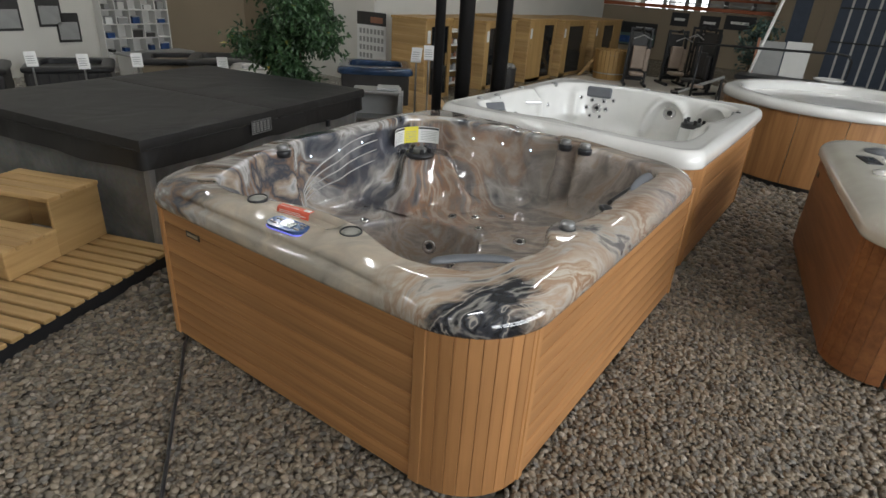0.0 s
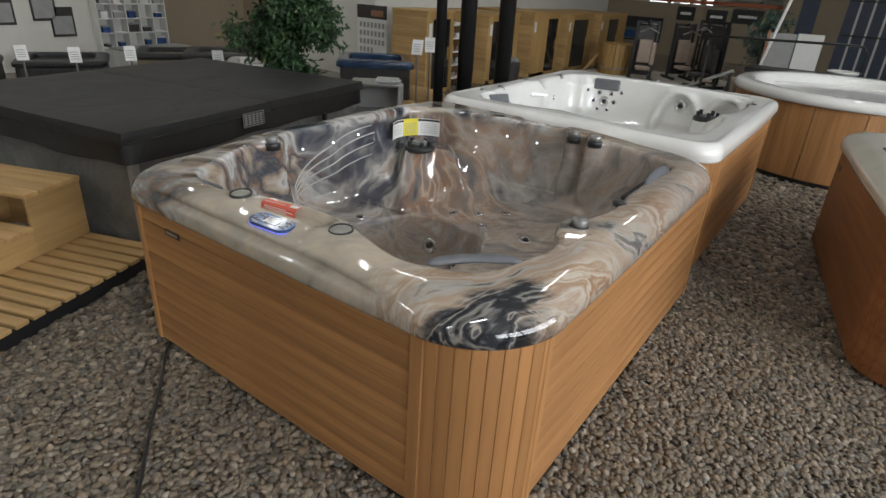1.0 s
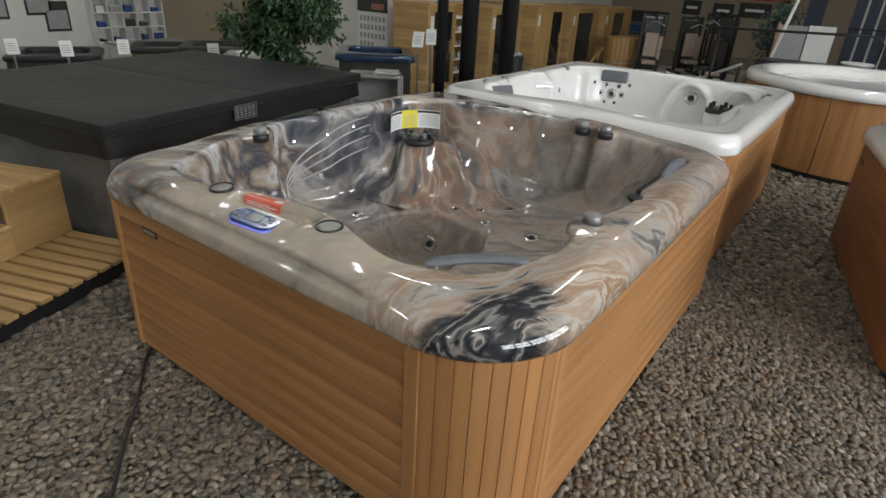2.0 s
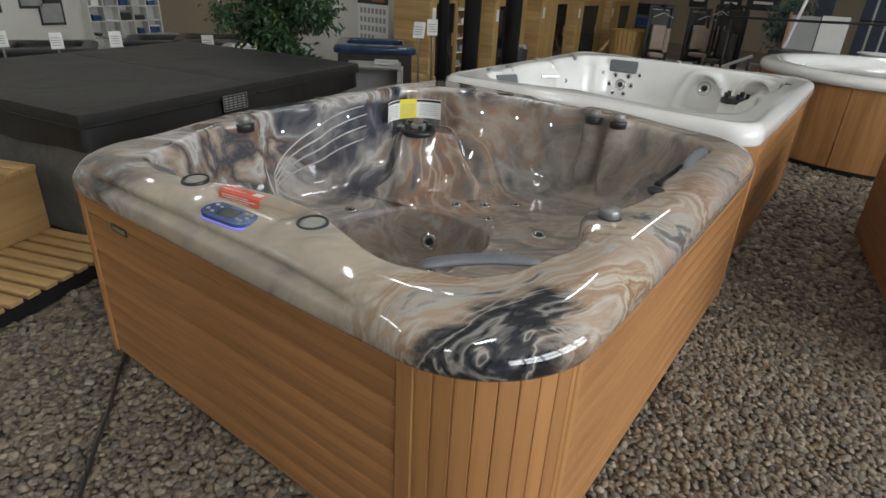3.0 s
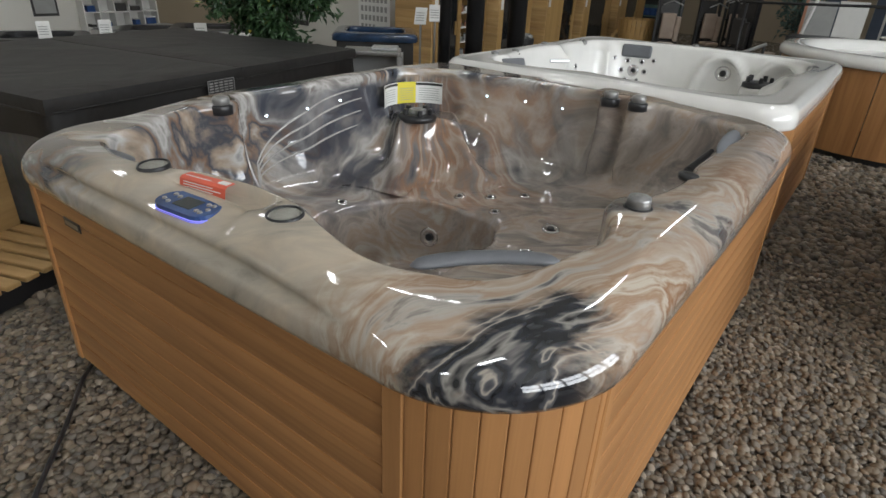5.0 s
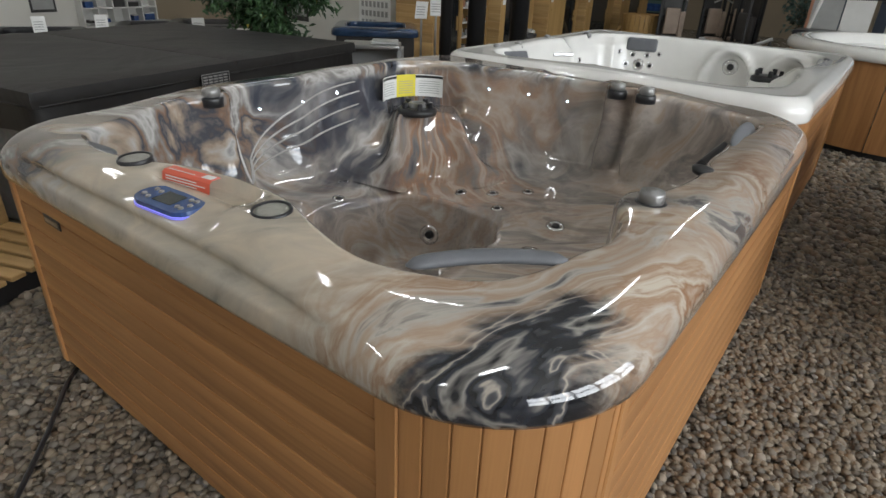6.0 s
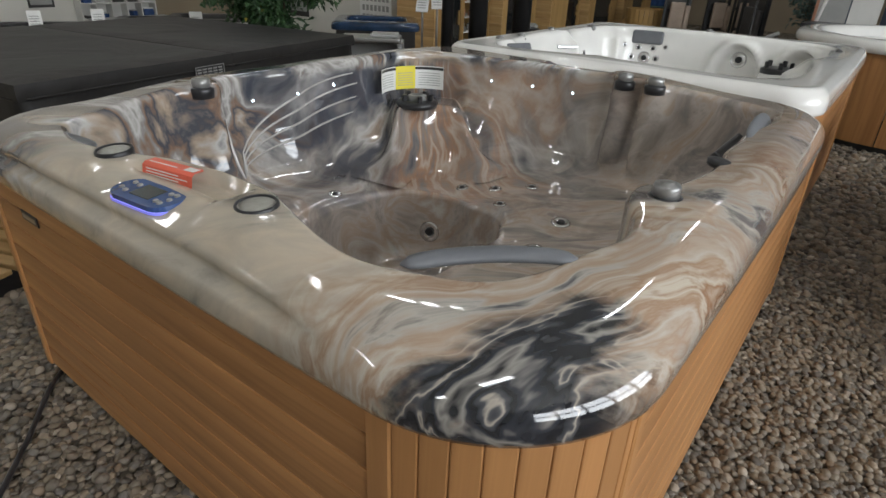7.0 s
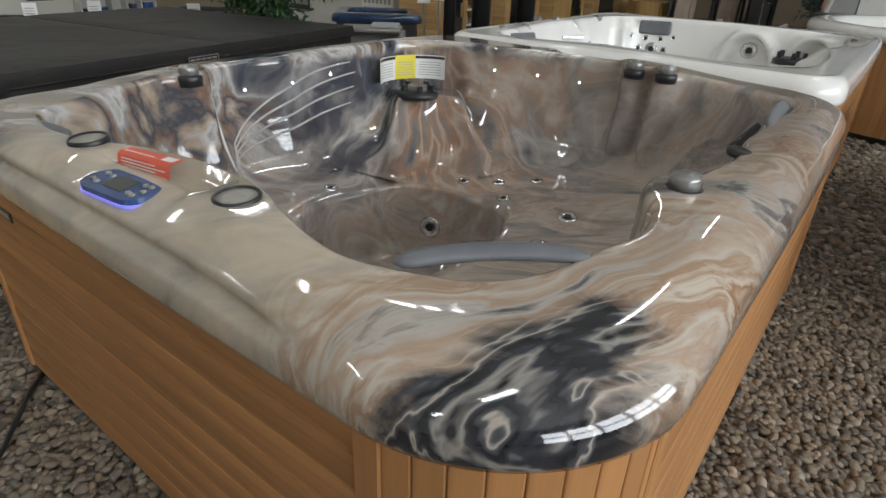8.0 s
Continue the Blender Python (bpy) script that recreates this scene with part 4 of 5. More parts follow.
def white_bumps(x, y, z, phi, stage):
    if 3 <= stage < 6:
        # scooped seat backs between ridges
        f = abs(math.sin(phi * 4 + 0.35)) ** 0.6
        wx = x + WHITE_C.x
        if y > 0.35 and wx > -1.35:
            f = 1.0
        push = 0.17 * (1 - f) * smooth01(z, 0.45, 0.6) * (1 - 0.6 * smooth01(z, 0.80, 0.9))
        if y > 0.35 and stage >= 4:
            # arched hollows of the seat backs
            for cx, w in ((-0.88, 0.20), (-0.42, 0.19)):
                q = math.hypot((wx - cx) / w, (z - 0.55) / 0.30)
                push += (0.05 * math.exp(-((q - 1.05) / 0.12) ** 2) - 0.07 * (1 - smooth01(q, 0.78, 1.0))) * smooth01(z, 0.45, 0.55)
        rr = math.hypot(x, y)
        x, y = x * (1 - push / rr), y * (1 - push / rr)
    if stage in (2, 3):
        z += 0.006 * math.cos(phi * 4)
    return x, y, z


white = thing("hot_tub", "hot tub with glossy white shell and teak-look panels", "hot tub", pose(WHITE_C.x, WHITE_C.y, 0))
wshell = part("shell", tub_shell(1.04, 1.20, 0.16, ellipse_edge(1.04, 1.20, 0.26, 0.14), 0.785, 0.905, 0.42, 0.12,
                                lambda p: 0.20, lambda p: 0.48, 288, white_bumps, 0.045), WHITE_ACRYLIC, white, "white acrylic shell")
WI = pose(-WHITE_C.x, -WHITE_C.y, 0)
board_face(white, "side_panel", CABINET_H, 2.82, 4.66, 0.02, 0.79, 7, 0.016, 0.003, WI @ pose(-0.06, 0, 0, 0, 0, 90))
board_face(white, "front_panel", CABINET_H, -2.0, -0.3, 0.02, 0.79, 7, 0.016, 0.003, WI @ pose(0, 2.54, 0))
board_face(white, "side_panel", CABINET_H, -4.8, -2.6, 0.02, 0.79, 7, 0.016, 0.003, WI @ pose(-2.14, 0, 0, 0, 0, -90))
board_face(white, "back_panel", CABINET_H, 0.1, 2.0, 0.02, 0.79, 7, 0.016, 0.003, WI @ pose(0, 4.92, 0, 0, 0, 180))
corner_slats(white, -0.34 - WHITE_C.x, 2.82 - WHITE_C.y, 0.28, -90, 0, 0.02, 0.79, 3, CABINET_V)
corner_slats(white, -0.34 - WHITE_C.x, 4.66 - WHITE_C.y, 0.28, 0, 90, 0.02, 0.79, 3, CABINET_V)
bpy.context.view_layer.update()


def white_side(x, y, z, dx, dy):
    ok, place, normal, _ = wshell.ray_cast(Vector((x - WHITE_C.x, y - WHITE_C.y, z)), Vector((dx, dy, 0)).normalized())
    return Matrix.Translation(place) @ normal.to_track_quat("Z", "Y").to_matrix().to_4x4()


def white_top(x, y):
    ok, place, normal, _ = wshell.ray_cast(Vector((x - WHITE_C.x, y - WHITE_C.y, 1.5)), Vector((0, 0, -1)))
    return Matrix.Translation(place) @ normal.to_track_quat("Z", "Y").to_matrix().to_4x4()


part("headrest", box(-0.13, 0.13, -0.06, 0.05, -0.01, 0.03, 0.02, 3), GREY_FOAM, white, "grey foam headrest", at=white_side(-1.62, 3.6, 0.83, 0, 1))
for dx, z, r in ((-0.06, 0.74, 0.022), (0.06, 0.74, 0.022), (0.0, 0.66, 0.045), (-0.10, 0.66, 0.024), (0.10, 0.66, 0.024)):
    disc_jet(white, white_side(-1.62 + dx, 3.6, z, 0, 1), r)
disc_jet(white, white_side(-0.88, 3.6, 0.72, 0, 1), 0.055)
for dx, z in ((-0.16, 0.76), (0.16, 0.76), (-0.05, 0.58), (0.05, 0.58)):
    disc_jet(white, white_side(-1.62 + dx, 3.6, z, 0, 1), 0.018)
for y, z, r in ((3.35, 0.74, 0.03), (3.55, 0.70, 0.022), (3.95, 0.72, 0.03), (4.25, 0.70, 0.022)):
    disc_jet(white, white_side(-1.4, y, z, -1, 0), r)
for x, y in ((-2.02, 3.0), (-2.0, 3.25), (-1.15, 4.83), (-0.24, 3.05), (-2.03, 3.75), (-1.98, 4.4), (-0.22, 4.4)):
    knob(white, white_top(x, y) @ pose(0, 0, -0.02), 0.03)
part("grab_bar", box(-0.085, 0.085, -0.014, 0.014, 0.0, 0.02, 0.006, 2), STEEL, white, "steel grab bar", at=white_side(-1.4, 3.75, 0.80, -1, 0))
part("headrest", box(-0.10, 0.10, -0.04, 0.04, -0.01, 0.02, 0.014, 2), GREY_FOAM, white, at=white_side(-1.4, 3.05, 0.84, -1, 0))
wout = part("outlet", lathe([(0.11, -0.01), (0.11, 0.02), (0.09, 0.03), (0.04, 0.03)], 32), BLACK_PLASTIC, white, "round black outlet fitting", True, at=pose(-0.50 - WHITE_C.x, 4.25 - WHITE_C.y, 0.74))
for a in (0, 72, 144, 216, 288):
    part("lug", box(0.07, 0.095, -0.014, 0.014, 0.02, 0.07, 0.004), BLACK_PLASTIC, wout, at=pose(0, 0, 0, 0, 0, a))
part("outlet_shelf", cyl(0.17, 0.40, 0.735, 32, 0.15, 0.02), WHITE_ACRYLIC, white, smooth=False, at=pose(-0.47 - WHITE_C.x, 4.27 - WHITE_C.y, 0))

# ---------------------------------------------------------------- the round hot tub
ROUND = pose(0.42, 6.75, 0)
rt = thing("round_hot_tub", "round hot tub with white shell and teak-look panelling", "hot tub", ROUND)
R0 = 1.16
part("shell", lathe([(R0 + 0.01, 0.79), (R0 + 0.03, 0.795), (R0 + 0.034, 0.83), (R0 + 0.024, 0.865), (R0, 0.885), (R0 - 0.06, 0.895), (R0 - 0.13, 0.895), (R0 - 0.17, 0.885), (R0 - 0.20, 0.84), (R0 - 0.24, 0.6), (R0 - 0.36, 0.44), (R0 - 0.6, 0.42), (R0 - 0.66, 0.16), (0.1, 0.13)], 96), WHITE_ACRYLIC, rt, "white acrylic shell", True)
strip_me = bmesh.new()
NS = 16
for k in range(9):
    a = radians(-0.5 * 360 / NS * 0.985 + 360 / NS * 0.985 * k / 8)
    for rr, z in ((R0 - 0.01, 0.05), (R0 - 0.01, 0.80)):
        strip_me.verts.new((rr * math.cos(a), rr * math.sin(a), z))
strip_me.verts.ensure_lookup_table()
for k in range(8):
    strip_me.faces.new((strip_me.verts[2 * k], strip_me.verts[2 * k + 2], strip_me.verts[2 * k + 3], strip_me.verts[2 * k + 1]))
strip_mesh = mesh_of(strip_me, "panel", True)
for k in range(NS):
    part("panel", strip_mesh, CABINET_V, rt, at=pose(0, 0, 0, 0, 0, 360 / NS * k))
part("plinth", lathe([(R0 - 0.03, -0.02), (R0 - 0.03, 0.055)], 64), BLACK_PLASTIC, rt, "black base")
for a, z in ((100, 0.70), (88, 0.70), (150, 0.74)):
    disc_jet(rt, pose(0, 0, 0, 0, 0, a) @ pose(R0 - 0.222, 0, z, 0, -90, 0), 0.05)

# ---------------------------------------------------------------- the pearl hot tub beside the gravel aisle
PEARL = pose(1.71, 3.20, 0, 0, 0, 11)
pearl = thing("hot_tub", "hot tub with pearl-grey shell and teak-look panels darkened as shade", "hot tub", PEARL)
part("shell", tub_shell(1.02, 1.08, 0.22, ellipse_edge(1.02, 1.08, 0.40, 0.27), 0.765, 0.90, 0.45, 0.12, lambda p: 0.2, lambda p: 0.48, 200, None, 0.14), PEARL_ACRYLIC, pearl, "pearl-grey acrylic shell")
# panels away from the windows, their shade painted into the wood
board_face(pearl, "side_panel", CABINET_SHADED, -0.98, 0.80, 0.02, 0.77, 1, 0.016, 0.003, pose(-1.0, 0, 0, 0, 0, -90))
board_face(pearl, "front_panel", CABINET_SHADED, -0.72, 0.75, 0.02, 0.77, 1, 0.016, 0.003, pose(0, -1.06, 0))
corner_slats(pearl, -0.74, -0.80, 0.26, 180, 270, 0.02, 0.77, 6, CABINET_SHADED)
part("plinth", box(-0.93, 0.97, -0.84, 1.0, -0.02, 0.03, 0.02, 2), BLACK_PLASTIC, pearl)
part("name_plate", box(-0.045, 0.045, -0.004, 0, -0.02, 0.02, 0.002), BLACK_PLASTIC, pearl, at=pose(-1.0, 0.86, 0.63, 0, 0, -90))
part("headrest", lathe([(0.10, -0.01), (0.10, 0.02), (0.06, 0.035), (0.02, 0.038)], 32), GREY_FOAM, pearl, "pale blue-grey headrest", True, at=pose(-0.72, 0.62, 0.89))
padp = part("control_pad", box(-0.10, 0.10, -0.05, 0.05, 0, 0.014, 0.012, 2), BLACK_PLASTIC, pearl, "small dark control pad", at=pose(-0.84, 0.30, 0.897, 0, 0, -80))
part("screen", box(-0.03, 0.03, -0.025, 0.025, 0.012, 0.016), SCREEN, padp)
part("dial", lathe([(0.06, 0), (0.06, 0.02), (0.02, 0.03)], 24), WHITE_ACRYLIC, pearl, smooth=True, at=pose(-0.82, -0.05, 0.897))

# ---------------------------------------------------------------- the covered hot tub, the deck and the steps
COV = pose(-2.84, 0.40, 0, 0, 0, 10)
cov = thing("covered_hot_tub", "hot tub in concrete-look panels under a black vinyl cover", "hot tub", COV)
CW, CD = 2.05, 2.50
part("body", box(-CW + 0.05, -0.06, 0.08, CD - 0.05, 0.0, 0.65, 0.03, 3), CONCRETE, cov, "concrete-look cabinet")
part("corner_post", box(-0.10, -0.045, 0.065, 0.12, 0.0, 0.65, 0.012, 2), GREY_BOARD, cov, "grey corner profile")


def cover_half(y0, y1):
    """A padded half of the cover: thick at the fold, rounded edges, slightly sagging."""
    bm = bmesh.new()
    nx, ny = 26, 16
    grid = []
    for i in range(nx + 1):
        row = []
        for j in range(ny + 1):
            u, v = i / nx, j / ny
            x, y = -CW + CW * u, y0 + (y1 - y0) * v
            edge = min(u, 1 - u, v, 1 - v)
            z = 0.82 - 0.012 * (1 - smooth01(edge, 0, 0.022)) - 0.012 * math.sin(math.pi * u) * math.sin(math.pi * v)
            z += 0.003 * noise.noise(Vector((x * 5, y * 5, 1.0)))
            row.append(bm.verts.new((x, y, z)))
        grid.append(row)
    for i in range(nx):
        for j in range(ny):
            bm.faces.new((grid[i][j], grid[i + 1][j], grid[i + 1][j + 1], grid[i][j + 1]))
    rim = [grid[i][0] for i in range(nx + 1)] + [grid[nx][j] for j in range(1, ny + 1)] + [grid[i][ny] for i in range(nx - 1, -1, -1)] + [grid[0][j] for j in range(ny - 1, 0, -1)]
    prev = rim
    for z, out in ((0.78, 0.006), (0.735, -0.004)):
        ring = []
        for v in rim:
            c = Vector(((-CW) / 2, (y0 + y1) / 2, 0))
            dx, dy = math.copysign(out, v.co.x - c.x), math.copysign(out, v.co.y - c.y)
            ring.append(bm.verts.new((v.co.x + dx, v.co.y + dy, z)))
        for k in range(len(ring)):
            bm.faces.new((prev[k], ring[k], ring[(k + 1) % len(ring)], prev[(k + 1) % len(ring)]))
        prev = ring
    return bm


for name, y0, y1 in (("cover_half", 0.0, CD * 0.5 - 0.006), ("cover_half", CD * 0.5 + 0.006, CD)):
    crisp(part(name, cover_half(y0, y1), VINYL, cov, "padded black vinyl cover"), 40)
skirt = bmesh.new()
rs = rounded_rect(CW / 2 - 0.005, CD / 2 - 0.005, 0.03, 160)
prev = None
for kz, z in enumerate(np.linspace(0.74, 0.605, 6)):
    ring = []
    for k, (x, y) in enumerate(rs):
        wob = 0.010 * kz / 5 * math.sin(k * 0.55) + 0.006 * kz / 5 * math.sin(k * 0.21 + 1)
        s = 1 + wob / math.hypot(x, y) + 0.002 * kz
        ring.append(skirt.verts.new((x * s - CW / 2, y * s + CD / 2, z + (0.008 * math.sin(k * 0.33) * kz / 5))))
    if prev:
        for k in range(160):
            skirt.faces.new((prev[k], prev[(k + 1) % 160], ring[(k + 1) % 160], ring[k]))
    prev = ring
part("skirt", skirt, VINYL, cov, "hanging black vinyl skirt", True)
piping = [(x - CW / 2, y + CD / 2, 0.742) for x, y in rounded_rect(CW / 2 + 0.006, CD / 2 + 0.006, 0.03, 120)]
part("piping", tube(piping + piping[:1], 0.006, 6), VINYL, cov, "stitched vinyl piping", True)
tag_ = part("label", box(-0.002, 0.0, -0.09, 0.09, -0.045, 0.045), BLACK_PLASTIC, cov, "black care label with pale print", at=pose(0.022, 1.05, 0.715) @ Matrix.Diagonal((1, 1.2, 1.15, 1)))
for k in range(5):
    for j in range(5):
        part("print", box(0.0, 0.0015, -0.078 + 0.032 * k, -0.054 + 0.032 * k, -0.032 + 0.014 * j, -0.024 + 0.014 * j), GREY_BOARD, tag_)
for y0, y1, z0, z1 in ((-0.088, 0.088, 0.040, 0.043), (-0.088, 0.088, -0.043, -0.040), (-0.088, -0.085, -0.04, 0.04), (0.085, 0.088, -0.04, 0.04)):
    part("border", box(0.0, 0.0015, y0, y1, z0, z1), GREY_BOARD, tag_)
part("latch", box(0.0, 0.03, -0.02, 0.02, -0.03, 0.03, 0.006, 2), BLACK_PLASTIC, cov, at=pose(0.0, 1.9, 0.585))

deck = thing("slatted_deck", "low larch walkway of cross slats on a black frame", "deck", pose(-2.32, -0.67, 0, 0, 0, 110))
# local x runs along the walkway towards the covered tub, local y across it
DW = 0.92
for k in range(20):
    x0 = -0.60 + k * 0.092
    part("slat", box(0, 0.070, 0, DW, 0.075, 0.100, 0.004), PINE_Y, deck, at=Matrix.Translation((x0, 0.0, 0)))
for y in (0.015, DW - 0.055):
    part("bearer", box(-0.60, 1.23, y, y + 0.04, -0.01, 0.074), BLACK_PAINT, deck, "black bearer")

steps = thing("tub_steps", "two-tread larch steps on the slatted walkway", "steps", pose(-2.97, -0.40, 0.10, 0, 0, 112))
# local x runs up the steps, local y across them
SWD = 0.60
for x0, x1, z1 in ((0.0, 0.36, 0.19), (0.36, 0.74, 0.39)):
    part("side_board", box(x0, x1, SWD - 0.025, SWD, 0.0, z1 - 0.028, 0.004), PINE_X, steps)
    part("side_board", box(x0, x1, 0.0, 0.025, 0.0, z1 - 0.028, 0.004), PINE_X, steps)
    w = (x1 - x0 + 0.015) / 4
    for k in range(4):
        part("tread_board", box(x0 - 0.012 + k * w, x0 - 0.012 + (k + 1) * w - 0.007, -0.015, SWD + 0.015, z1 - 0.028, z1, 0.004), PINE_Y, steps)
part("riser", box(0.02, 0.04, 0.025, SWD - 0.025, 0.0, 0.16, 0.004), PINE_Y, steps)
part("back_board", box(0.70, 0.72, 0.025, SWD - 0.025, 0.0, 0.36, 0.004), PINE_Y, steps)


# ---------------------------------------------------------------- the showroom round the tubs
def column(x, y, r):
    c = thing("column", "round black-painted steel column of the hall", "column", pose(x, y, 0), "black columns")
    part("shaft", cyl(r, -0.03, 6.0, 32), BLACK_PAINT, c, smooth=True)
    part("foot_plate", cyl(r * 1.6, -0.03, 0.0, 24), BLACK_PAINT, c)


column(-3.45, 4.31, 0.058)
column(-3.20, 4.47, 0.088)
column(-3.10, 5.13, 0.095)


# the ficus behind the covered tub
def leaf_plant(name, label, place, height, crown_z, rx, rz, count, mat, size, seed):
    rnd = random.Random(seed)
    p = thing(name, label, "plant", place)
    pot = part("pot", lathe([(0.13, -0.03), (0.17, 0.26), (0.185, 0.28), (0.17, 0.285), (0.16, 0.25)], 28), DARK_BOARD, p, "dark planter", True)
    part("soil", cyl(0.158, 0.22, 0.25, 24), BARK, pot)
    stems = [(0.0, 0.0)] + [(0.10 * math.cos(a), 0.10 * math.sin(a)) for a in (0.4, 2.3, 4.3)]
    for sx, sy in stems:
        pts = [(sx * 0.2, sy * 0.2, 0.22)]
        for k in range(1, 8):
            t = k / 7
            pts.append((sx * (0.2 + 2.2 * t) + rnd.uniform(-0.02, 0.02), sy * (0.2 + 2.2 * t) + rnd.uniform(-0.02, 0.02), 0.22 + (height - 0.3) * t))
        part("stem", tube(pts, [0.016 - 0.0018 * k for k in range(8)], 7), BARK, p, smooth=True)
    vs, fs = [], []
    clumps = [(rnd.gauss(0, 0.42), rnd.gauss(0, 0.42), rnd.uniform(-1, 1)) for _ in range(46)]
    tw = bmesh.new()
    for cx, cy, cz in clumps:
        k = max(1.0, math.sqrt(cx * cx + cy * cy + cz * cz * 0.8))
        c = Vector((cx / k * rx, cy / k * rx, crown_z + cz / k * rz))
        root = Vector((c.x * 0.15, c.y * 0.15, c.z - 0.18))
        t_ = tube([root, (root + c) / 2 + Vector((0, 0, 0.03)), c], [0.006, 0.004, 0.002], 5)
        me_ = bpy.data.meshes.new("t")
        t_.to_mesh(me_)
        t_.free()
        tw.from_mesh(me_)
        bpy.data.meshes.remove(me_)
        for _ in range(count // 46):
            o = c + Vector((rnd.gauss(0, 0.085), rnd.gauss(0, 0.085), rnd.gauss(0, 0.08)))
            q = Euler((rnd.uniform(-1.2, 0.6), rnd.uniform(-0.7, 0.7), rnd.uniform(0, 6.28))).to_matrix()
            L, W = size * rnd.uniform(0.7, 1.25), size * 0.42
            base = len(vs)
            for lx, ly, lz in ((0, 0, 0), (W * 0.5, L * 0.35, -0.004), (W * 0.42, L * 0.65, -0.012), (0, L, -0.03), (-W * 0.42, L * 0.65, -0.012), (-W * 0.5, L * 0.35, -0.004), (0, L * 0.5, 0.006)):
                vs.append(o + q @ Vector((lx, ly, lz)))
            fs += [(base + a, base + b, base + 6) for a, b in ((0, 1), (1, 2), (2, 3), (3, 4), (4, 5), (5, 0))]
    part("twigs", tw, BARK, p)
    me_ = bpy.data.meshes.new("crown")
    me_.from_pydata([v[:] for v in vs], [], fs)
    tagged(part("crown", me_, mat, p, "dense dark green leaves"), kind="stuff")
    return p


leaf_plant("ficus_tree", "bushy green ficus in a dark planter", pose(-5.05, 3.50, 0), 2.1, 1.42, 0.60, 0.90, 10500, LEAF, 0.085, 3)
leaf_plant("potted_palm", "small grey-green potted plant near the end wall", pose(-1.25, 11.6, 0), 1.25, 1.05, 0.30, 0.34, 700, PALE_LEAF, 0.11, 5)

# blue tub on a round plinth
stage = thing("round_plinth", "low round display plinth with a timber top", "plinth", pose(-5.02, 4.98, 0))
part("drum", cyl(0.98, -0.03, 0.15, 64), DARK_BOARD, stage)
part("top", cyl(1.0, 0.15, 0.19, 64, None, 0.006), PINE_X, stage, "timber top")
blue = thing("blue_hot_tub", "small hot tub with dark blue shell and black panels", "hot tub", pose(-5.05, 5.0, 0.19, 0, 0, 42))
part("body", box(-0.46, 0.46, -0.42, 0.42, 0.0, 0.42, 0.02, 2), DARK_BOARD, blue, "black panelled body")
part("shell", tub_shell(0.49, 0.45, 0.10, ellipse_edge(0.49, 0.45, 0.14, 0.11), 0.40, 0.50, 0.25, 0.1, lambda p: 0.08, lambda p: 0.2, 120, None, 0.06), BLUE_ACRYLIC, blue, "dark blue acrylic shell")


def info_stand(x, y, h, turn, post=0.012, w=0.13):
    s = thing("info_stand", "slim steel stand holding tilted white leaflets", "stand", pose(x, y, 0, 0, 0, turn), "info stands")
    part("foot", cyl(0.10, -0.03, -0.015, 20), STEEL, s)
    part("post", cyl(post, -0.02, h, 12), STEEL, s)
    part("leaflet", box(-w / 2, w / 2, -0.006, 0.006, -0.09, 0.11, 0.002), PAPER, s, at=pose(0, 0, h, -35, 0, 0))
    pr_ = bmesh.new()
    for k in range(4):
        box(-w * 0.38, w * 0.3, -0.008, -0.006, -0.05 + 0.03 * k, -0.042 + 0.03 * k, bm=pr_)
    part("print", pr_, GREY_BOARD, s, at=pose(0, 0, h, -35, 0, 0))


info_stand(-4.02, 4.62, 0.93, 30)
info_stand(-3.93, 4.76, 0.96, 40)
info_stand(-6.05, 3.22, 0.66, 60)
info_stand(-7.3, 2.10, 0.62, 70)
info_stand(-7.0, 2.62, 0.64, 65)
info_stand(-7.9, 1.75, 0.60, 75)

# the grey open cabinet
cab = thing("open_cabinet", "open grey sheet-metal cabinet with a loose grey lid", "cabinet", pose(-3.30, 3.12, 0.05, 0, 0, 38))
part("side_panel", box(-0.24, -0.22, -0.14, 0.14, -0.08, 0.70), GREY_BOARD, cab)
part("side_panel", box(0.20, 0.24, -0.14, 0.14, -0.08, 0.70), GREY_BOARD, cab)
part("back_panel", box(-0.22, 0.20, 0.10, 0.12, -0.03, 0.68), GREY_BOARD, cab)
part("shelf", box(-0.22, 0.20, -0.13, 0.10, 0.44, 0.46), STEEL, cab)
part("lid", box(-0.26, 0.22, -0.16, 0.14, 0.70, 0.735, 0.01, 2), STEEL, cab, "grey lid")
part("lid", box(-0.02, 0.20, -0.10, 0.10, 0.736, 0.76, 0.006), GREY_BOARD, cab)

# poster on the partition wall
post = thing("poster", "white wall poster with dark photo strip and small pictures", "poster", pose(-6.85, 6.885, 0.78))
part("sheet", box(-0.35, 0.35, -0.008, 0.0, -0.44, 0.44), PAPER, post)
part("photo", box(-0.35, 0.35, -0.011, -0.009, 0.22, 0.44), DARK_BOARD, post, "dark photo strip")
part("photo_shape", box(-0.02, 0.27, -0.0125, -0.0115, 0.26, 0.36), CLAY, post)
for r_ in range(4):
    for k in range(7 if r_ < 3 else 4):
        part("picture", box(0, 0.055, -0.011, -0.009, 0, 0.085), GREY_BOARD, post, at=pose(-0.29 + 0.088 * k, 0, 0.07 - 0.14 * r_))
dark_post = thing("poster", "dark upright poster behind the plant", "poster", pose(-8.75, 6.885, 0.85))
part("sheet", box(-0.26, 0.26, -0.008, 0.0, -0.5, 0.45), DARK_BOARD, dark_post)
part("photo", box(-0.22, 0.22, -0.011, -0.009, -0.42, 0.1), GREY_BOARD, dark_post)


